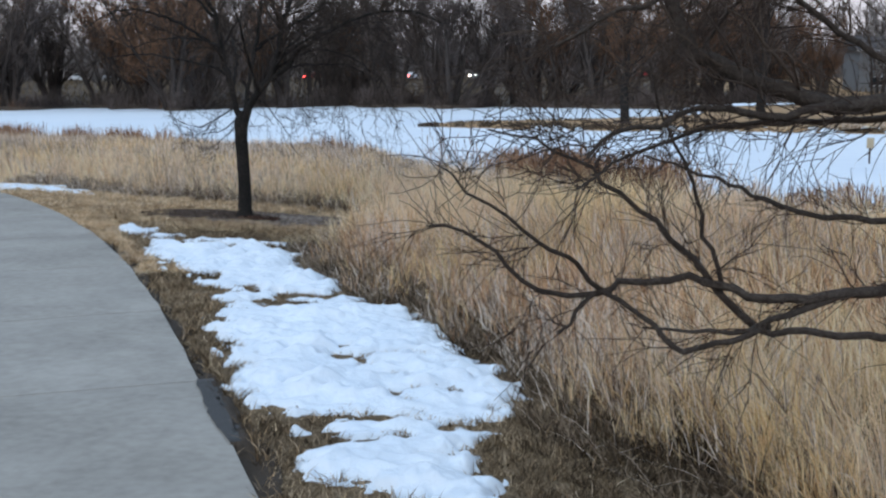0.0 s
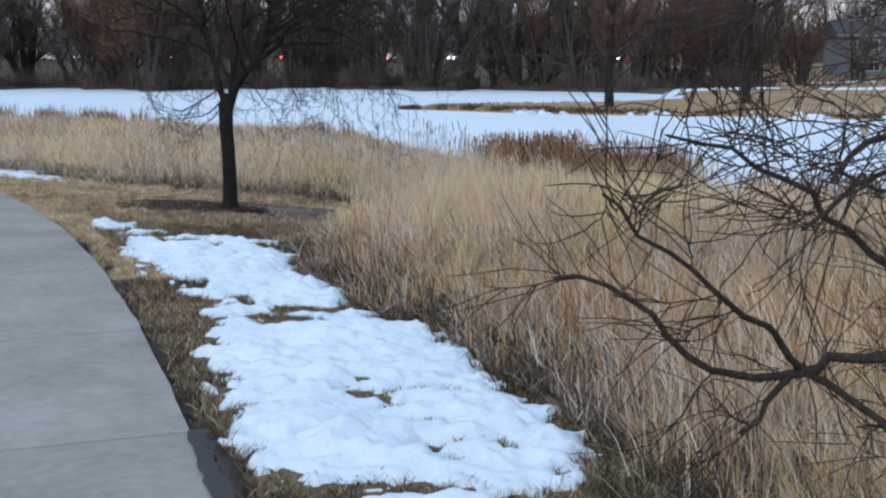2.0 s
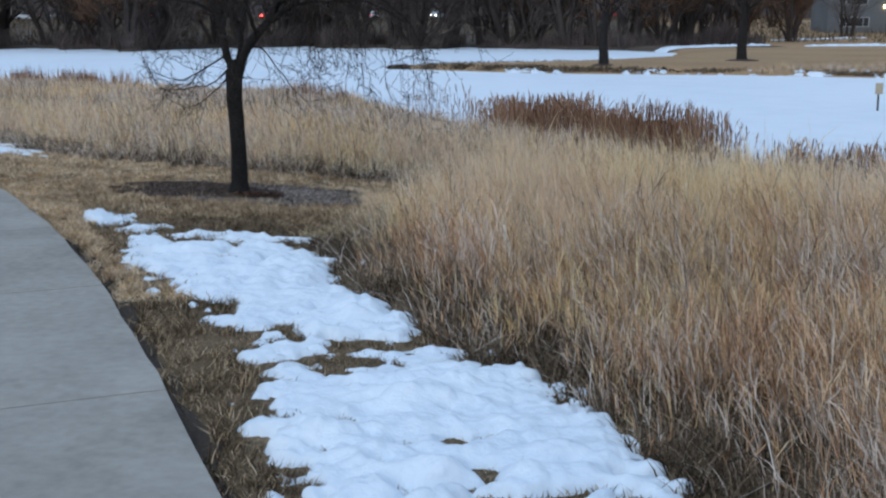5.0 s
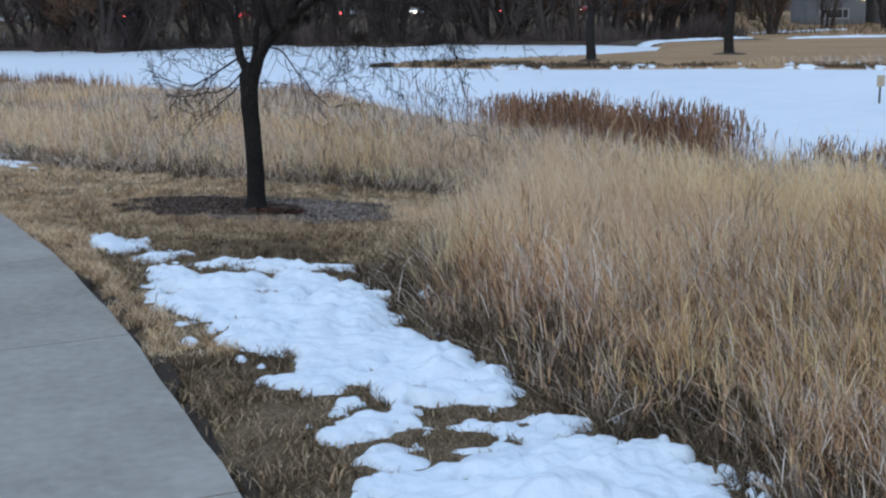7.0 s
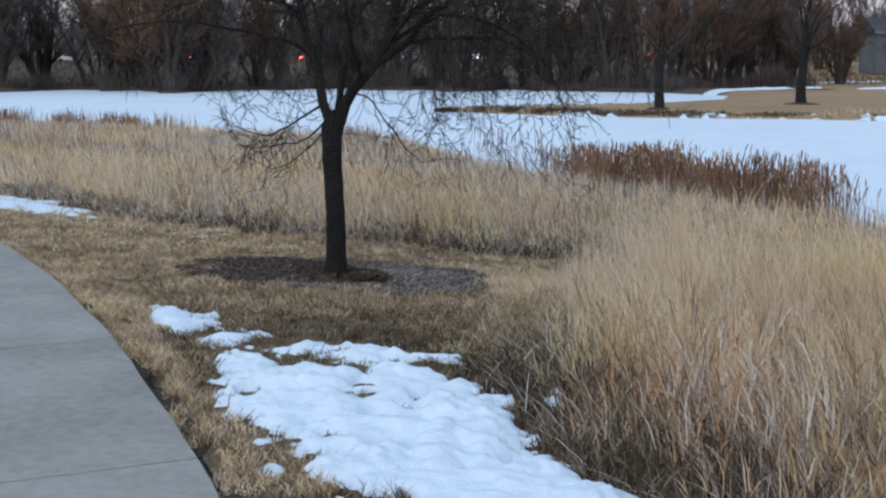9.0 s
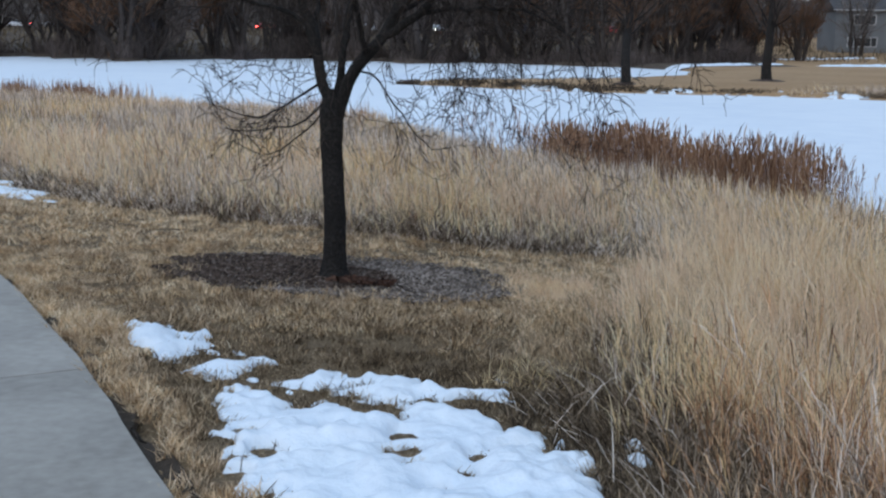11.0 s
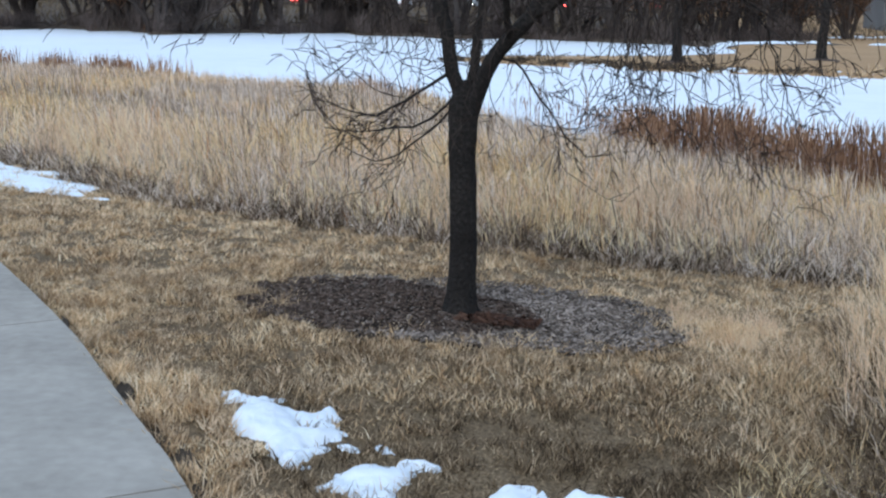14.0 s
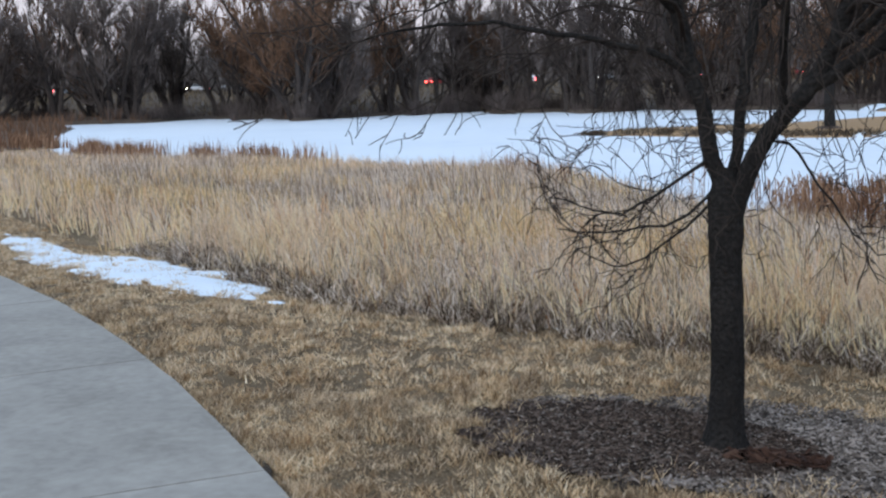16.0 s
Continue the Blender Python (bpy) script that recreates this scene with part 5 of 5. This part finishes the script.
for cx, cy, r in ((9.8, 76.5, 0.8), (20.4, 84.0, 1.3)):
    ra, rd = np.meshgrid(np.linspace(0, 2 * np.pi, 25), np.linspace(0.05, 1, 6))
    fx, fy = cx + r * rd * np.cos(ra), cy + r * rd * np.sin(ra) * 0.9
    ring = piece("mulch_bed", np.c_[fx.ravel(), fy.ravel(), (land(fx, fy) + 0.14 * (1 - rd**2) - 0.02 * (rd > 0.9)).ravel()], grid_faces(25, 6), DAMP_MULCH)
    tagged(ring, "dark mulch mound round a tree on the far lawn", "mulch", kind="stuff")

# brush along the far bank
rng = np.random.default_rng(91)
n = 46000
x = rng.uniform(-80, 36, n)
y = np.interp(x, shore_x, shore_y) + far_wave(x) - 0.5 + np.abs(rng.normal(0, 3.5, n))
y -= 1.0 + 4.0 * np.clip(lattice(x, x * 0, 5.0, 93), -0.1, 1)
ok = (to_pond(x, y) > -3.2) & (lattice(x, y * 0.4, 3.2, 90) + 0.35 > rng.uniform(-0.4, 1.0, n))
x, y = x[ok], y[ok]
n = len(x)
v, f = blades(x, y, np.maximum(land(x, y), ICE_Z), rng.uniform(0.3, 2.6, n) * np.clip(0.75 + 0.9 * lattice(x, y * 0.5, 4.0, 92), 0.25, 1.6), rng.uniform(0.1, 0.8, n), rng.uniform(0, 6.28, n), rng.uniform(0.03, 0.09, n), rng.uniform(-0.8, 0.8, n), short=True)
tagged(piece("brush", v, f, GREY_TWIG), "dark leafless brush along the far bank", "shrubs", kind="stuff")


n = 13000
x = rng.uniform(-130, 60, n)
y = rng.uniform(146, 226, n)
v, f = blades(x, y, land(x, y), rng.uniform(0.3, 1.1, n) * (1 + 0.5 * lattice(x, y, 6.0, 94)), rng.uniform(0.1, 0.8, n), rng.uniform(0, 6.28, n), rng.uniform(0.06, 0.16, n), rng.uniform(-0.8, 0.8, n), short=True)
tagged(piece("weeds", v, f, WEEDS), "dead brown weeds on the slope behind the far trees", "weeds", kind="stuff")


n = 9000
x, y = rng.uniform(-85, -36, n), rng.uniform(68, 136, n)
ok = (to_pond(x, y) > 0.1) & (lattice(x, y, 5.0, 96) > rng.uniform(-0.9, 0.5, n))
x, y = x[ok], y[ok]
n = len(x)
v, f = blades(x, y, land(x, y), rng.uniform(0.4, 1.5, n) * (1 + 0.5 * lattice(x, y, 6.0, 94)), rng.uniform(0.1, 0.8, n), rng.uniform(0, 6.28, n), rng.uniform(0.03, 0.1, n), rng.uniform(-0.8, 0.8, n), short=True)
tagged(piece("weeds", v, f, RUST_TWIG), "rust-brown dead weeds on the pond's side bank", "weeds", kind="stuff")

# ---- cattails ----


def cattails(seed, spots, n, wide, high, label, gaps=None):
    rng = np.random.default_rng(seed)
    px, py = np.array(spots, float).T
    k = np.sort(rng.uniform(0, len(spots) - 1, n))
    x = np.interp(k, np.arange(len(spots)), px) + rng.normal(0, wide, n)
    y = np.interp(k, np.arange(len(spots)), py) + rng.normal(0, wide, n)
    if gaps is not None:
        stand = lattice(x, y * 0.3, 1.7, 6) > rng.uniform(-0.3, 0.3, n) + gaps
        x, y = x[stand], y[stand]
        n = len(x)
    z = np.maximum(land(x, y), ICE_Z)
    h = high * (0.3 + 0.8 * np.sqrt(rng.uniform(0, 1, n))) * (0.85 + 0.3 * lattice(x, y, 0.6, 5))
    v, f = blades(x, y, z, h, np.clip(rng.normal(0.15, 0.12, n), 0, 0.7), rng.uniform(0, 6.28, n), rng.uniform(0.006, 0.017, n) * (1 + (np.hypot(x, y) / 42) ** 2), rng.uniform(-0.8, 0.8, n), short=gaps is not None)
    tagged(piece("cattails", v, f, REED), label, "cattails", kind="stuff")


cattails(1, [(1.9, 35.5), (3.1, 32.8), (4.3, 30.6), (5.4, 28.4), (6.1, 26.9)], 4200, 0.55, 1.3, "dense rust-brown cattails at the pond's edge")
cattails(2, [(-0.6, 37.5), (0.3, 35.8), (1.2, 34.6)], 70, 0.35, 1.7, "few tall cattail spikes at the pond's edge")
cattails(3, [(7.0, 23.4), (8.2, 22.9), (9.5, 22.2), (12, 20.4)], 1700, 0.35, 1.0, "thin brown cattails at the pond's edge")
cattails(4, [(-7.5, 50.5), (-5.2, 48.5), (-3.8, 46.5), (-2.4, 44.0)], 420, 0.5, 1.05, "thin rust-brown cattail clump at the pond's edge", 0.05)
cattails(5, [(-42, 82), (-37, 76.5), (-33, 71.5), (-29.5, 68.0), (-25, 64.8), (-21, 63.5), (-16, 60.5)], 4200, 0.8, 0.95, "long patchy bed of rust-brown cattails along the shore", 0.0)


# ---- lawn across the ice ----
for (ax, ay), (bx, by), half in (((19, 118.5), (31, 128), 1.3), ((37, 127), (62, 129), 1.6), ((40, 152), (54, 158), 0.9), ((31.5, 129), (34.5, 130), 0.8)):
    far_u, far_v = np.meshgrid(np.linspace(0, 1, 60), np.linspace(-1, 1, 14))
    fx, fy = ax + (bx - ax) * far_u, ay + (by - ay) * far_u + far_v * half * 1.6
    keep = half * (1 - np.abs(far_v) * 1.6 - (np.abs(far_u - 0.5) * 2) ** 6) * 0.3 + 0.25 * lattice(fx, fy, 1.6, 95)
    snow_sheet("snow_patch", fx, fy, keep, 0.22, "old snow bank at the lawn's edge across the ice")

rim_u, rim_v = np.meshgrid(np.linspace(3, 46, 420), np.linspace(-0.5, 0.9, 10))
rim_s = np.interp(rim_u, (-4.2, 0.2, 5, 10.4, 17, 24.4, 44, 60), (81.6, 79.2, 75.4, 73.7, 72.5, 68.7, 62.2, 59)) + rim_v
keep = 0.16 * lattice(rim_u, rim_v, 0.7, 101) + 0.12 * lattice(rim_u, rim_v, 0.25, 102) + 0.1 * lattice(rim_u, rim_v * 0, 3.0, 103) - 0.05 - 0.1 * np.abs(rim_v)
snow_sheet("snow_patch", rim_u, rim_s, keep, 0.26, "broken snow crust along the far lawn's edge")

rng = np.random.default_rng(97)
rim_x = np.array((-4.2, 0.2, 5, 10.4, 17, 24.4, 44, 60))
rim_y = np.array((81.6, 79.2, 75.4, 73.7, 72.5, 68.7, 62.2, 59))
n = 24000
x = np.where(rng.uniform(0, 1, n) < 0.4, rng.uniform(-4.2, 6, n), rng.uniform(-4.2, 50, n))
y = np.interp(x, rim_x, rim_y) + np.abs(rng.normal(0.1, 0.5, n))
ok = (to_pond(x, y) > -0.25) & (lattice(x, y, 0.9, 98) + lattice(x, y, 3.0, 99) > rng.uniform(-0.4, 0.5, n))
x, y = x[ok], y[ok]
n = len(x)
v, f = blades(x, y, np.maximum(land(x, y), ICE_Z), rng.uniform(0.08, 0.34, n) * np.interp(x, [3, 8], [1, 0.7]), rng.uniform(0.3, 1.2, n), rng.uniform(0, 6.28, n), rng.uniform(0.03, 0.07, n), rng.uniform(-0.8, 0.8, n), short=True)
tagged(piece("shore_tussocks", v, f, THATCH_SHADE), "dark dead tussocks along the far lawn's edge", "grass", kind="stuff")

rng = np.random.default_rng(137)
x, y = rng.uniform(-4.2, 12, 9000), rng.uniform(73, 90, 9000)
d = to_pond(x, y)
ok = (d > 0.03) & (d < 1.6) & (rng.uniform(0, 1, 9000) < np.interp(x, [3, 12], [1, 0.25]))
x, y = x[ok], y[ok]
n = len(x)
v, f = blades(x, y, land(x, y), rng.uniform(0.08, 0.26, n), rng.uniform(0.3, 1.2, n), rng.uniform(0, 6.28, n), rng.uniform(0.03, 0.07, n), rng.uniform(-0.8, 0.8, n), short=True)
tagged(piece("weeds", v, f, WEEDS), "dull brown weeds on the spit of land in the pond", "weeds", kind="stuff")

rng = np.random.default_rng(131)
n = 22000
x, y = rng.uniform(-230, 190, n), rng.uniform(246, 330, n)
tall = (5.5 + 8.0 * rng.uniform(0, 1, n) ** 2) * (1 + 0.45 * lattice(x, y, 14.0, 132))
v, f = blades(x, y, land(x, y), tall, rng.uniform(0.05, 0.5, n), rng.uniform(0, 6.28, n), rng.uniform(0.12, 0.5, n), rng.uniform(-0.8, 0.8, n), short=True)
tagged(piece("far_woods", v, f, HAZY_TWIG), "grey-brown woods beyond the road, paled to look hazy", "woods", kind="stuff")

# ---- the road and its cars ----
rx = np.linspace(-320, 320, 161)
rv = np.concatenate([np.c_[rx, np.full(161, 227.5), land(rx, np.full(161, 227.5)) + 0.12], np.c_[rx, np.full(161, 236.5), land(rx, np.full(161, 236.5)) + 0.12]])
tagged(piece("road", rv, grid_faces(161, 2), ASPHALT), "grey asphalt road beyond the far trees", "road", kind="structure")


def car(paint, label, lights):
    root = thing("car", (0, 0, -500), label, "car", "cars on the far road")
    bm = bmesh.new()
    side = [(-2.2, 0.35), (-2.25, 0.75), (-2.0, 0.95), (-1.35, 1.02), (-0.75, 1.42), (0.7, 1.46), (1.35, 1.05), (2.1, 0.9), (2.25, 0.6), (2.2, 0.35)]
    ring = [bm.verts.new((x, -0.88, z)) for x, z in side]
    face = bm.faces.new(ring)
    out = bmesh.ops.extrude_face_region(bm, geom=[face])["geom"]
    bmesh.ops.translate(bm, vec=(0, 1.76, 0), verts=[g for g in out if isinstance(g, bmesh.types.BMVert)])
    bmesh.ops.recalc_face_normals(bm, faces=bm.faces)
    bmesh.ops.bevel(bm, geom=list(bm.edges), offset=0.06, segments=2, affect="EDGES")
    part("body", bm, paint, root)
    for ys in (-0.885, 0.885):
        bm = bmesh.new()
        f0 = bm.faces.new([bm.verts.new((x, ys, z)) for x, z in ((-1.15, 1.04), (-0.7, 1.36), (0.6, 1.38), (1.1, 1.06))])
        bmesh.ops.solidify(bm, geom=[f0], thickness=0.03)
        part("window", bm, PANE, root)
    for xs in (-1.4, 1.4):
        for ys in (-0.8, 0.8):
            bm = bmesh.new()
            bmesh.ops.create_cone(bm, cap_ends=True, segments=16, radius1=0.33, radius2=0.33, depth=0.22)
            bmesh.ops.rotate(bm, verts=bm.verts, matrix=Matrix.Rotation(radians(90), 3, "X"))
            bmesh.ops.translate(bm, vec=(xs, ys, 0.33), verts=bm.verts)
            part("wheel", bm, RUBBER, root)
    for ys in (-0.6, 0.6):
        part("tail_light", box(bmesh.new(), -2.3, -2.18, ys - 0.2, ys + 0.2, 0.68, 0.86, 0.02), RED_LAMP, root, "glowing red tail light" if lights else "")
        part("headlight", box(bmesh.new(), 2.16, 2.28, ys - 0.18, ys + 0.18, 0.6, 0.78, 0.02), WHITE_LAMP, root, "glowing white headlight" if lights else "")
    return root


fleet = [car(PAINTS[0], "white sedan with lit lamps on the far road", True), car(PAINTS[1], "silver sedan with lit lamps on the far road", True), car(PAINTS[2], "dark blue sedan with lit lamps on the far road", True), car(PAINTS[3], "red sedan with lit lamps on the far road", True)]
for k, (x, lane, turn) in enumerate(((-84, 229.6, 205), (-77, 229.6, 200), (-58, 229.6, 62), (-36.5, 229.6, 70), (-17, 229.6, 75), (-4, 234, 250), (13, 229.6, 80), (30, 234, 205), (-100, 234, 255), (-112, 229.6, 60))):
    m = pose(x, lane, float(land(x, lane)) + 0.12, 0, 0, turn)
    if k < 4:
        fleet[k].matrix_basis = m
    else:
        copy_thing(fleet[k % 4], m)


# ---- the houses across the lawn ----


def window_set(root, x0, x1, z0, z1, y, panes, glass=None):
    frame_ob = part("window", box(bmesh.new(), x0 - 0.12, x1 + 0.12, y - 0.1, y + 0.05, z0 - 0.14, z1 + 0.12), TRIM, root)
    edges = np.cumsum([0, *panes]) / sum(panes)
    for a, c in zip(edges, edges[1:]):
        part("pane", box(bmesh.new(), x0 + (x1 - x0) * a + 0.06, x0 + (x1 - x0) * c - 0.06, y - 0.13, y - 0.1, z0, z1), glass or PANE, frame_ob)


def house(x, y, wide, deep, storeys, label, porch):
    z = float(land(x, y)) - 0.1
    root = thing("house", (x, y, z), label, "house")
    h = 0.6 + 2.75 * storeys
    part("wall", box(bmesh.new(), 0, wide, 0, deep, 0, h), SIDING, root)
    bm = bmesh.new()
    over = 0.5
    pts = [(-over, -over, h), (wide + over, -over, h), (wide + over, deep + over, h), (-over, deep + over, h), (-over, deep / 2, h + 2.2), (wide + over, deep / 2, h + 2.2)]
    vs = [bm.verts.new(p) for p in pts]
    for f in ((0, 1, 5, 4), (2, 3, 4, 5), (0, 4, 3), (1, 2, 5), (3, 2, 1, 0)):
        bm.faces.new([vs[i] for i in f])
    part("roof", bm, ROOFING, root)
    part("eave", box(bmesh.new(), -over, wide + over, -over - 0.05, -over, h - 0.18, h + 0.04), TRIM, root)
    window_set(root, wide * 0.22, wide * 0.7, 1.05, 2.2, 0, (1, 3, 1))
    part("gutter", box(bmesh.new(), -0.4, wide + 0.4, -0.62, -0.54, h - 0.1, h + 0.02, 0.02), TRIM, root)
    if not porch:
        part("lamp", box(bmesh.new(), wide - 0.5, wide - 0.22, -0.25, -0.02, 3.6, 3.95, 0.03), WARM_LAMP, root, "glowing warm wall lamp")
    if storeys > 1:
        window_set(root, wide * 0.3, wide * 0.66, 4.1, 5.3, 0, (1, 1))
    if porch:
        part("porch_roof", box(bmesh.new(), wide * 0.05, wide * 0.95, -2.6, -0.55, 2.9, 3.1), TRIM, root)
        for f in (0.07, 0.5, 0.93):
            part("post", box(bmesh.new(), wide * f - 0.08, wide * f + 0.08, -2.5, -2.34, 0, 2.9), DARK_WOOD, root)
        part("door", box(bmesh.new(), wide * 0.76, wide * 0.88, -0.08, -0.01, 0.3, 2.4), DARK_WOOD, root)
        part("lamp", box(bmesh.new(), wide * 0.72, wide * 0.72 + 0.25, -0.3, -0.05, 2.2, 2.5, 0.03), WARM_LAMP, root, "glowing warm porch lamp")


house(53.2, 172, 8.4, 8, 2, "two-storey grey house with a wide front window", False)
house(63.5, 170, 11, 9, 2, "grey house with a dark porch and white eaves", True)

# ---- a sign standing on the ice ----
sign_at = (16.1, 44.8)
sign = thing("sign", (*sign_at, ICE_Z), "small tan board on a thin post in the ice", "sign")
part("post", box(bmesh.new(), -0.03, 0.03, -0.03, 0.03, -0.2, 0.95, 0.008), DARK_WOOD, sign)
part("board", box(bmesh.new(), -0.14, 0.14, -0.055, -0.032, 0.6, 1.0, 0.01), TAN_BOARD, sign)
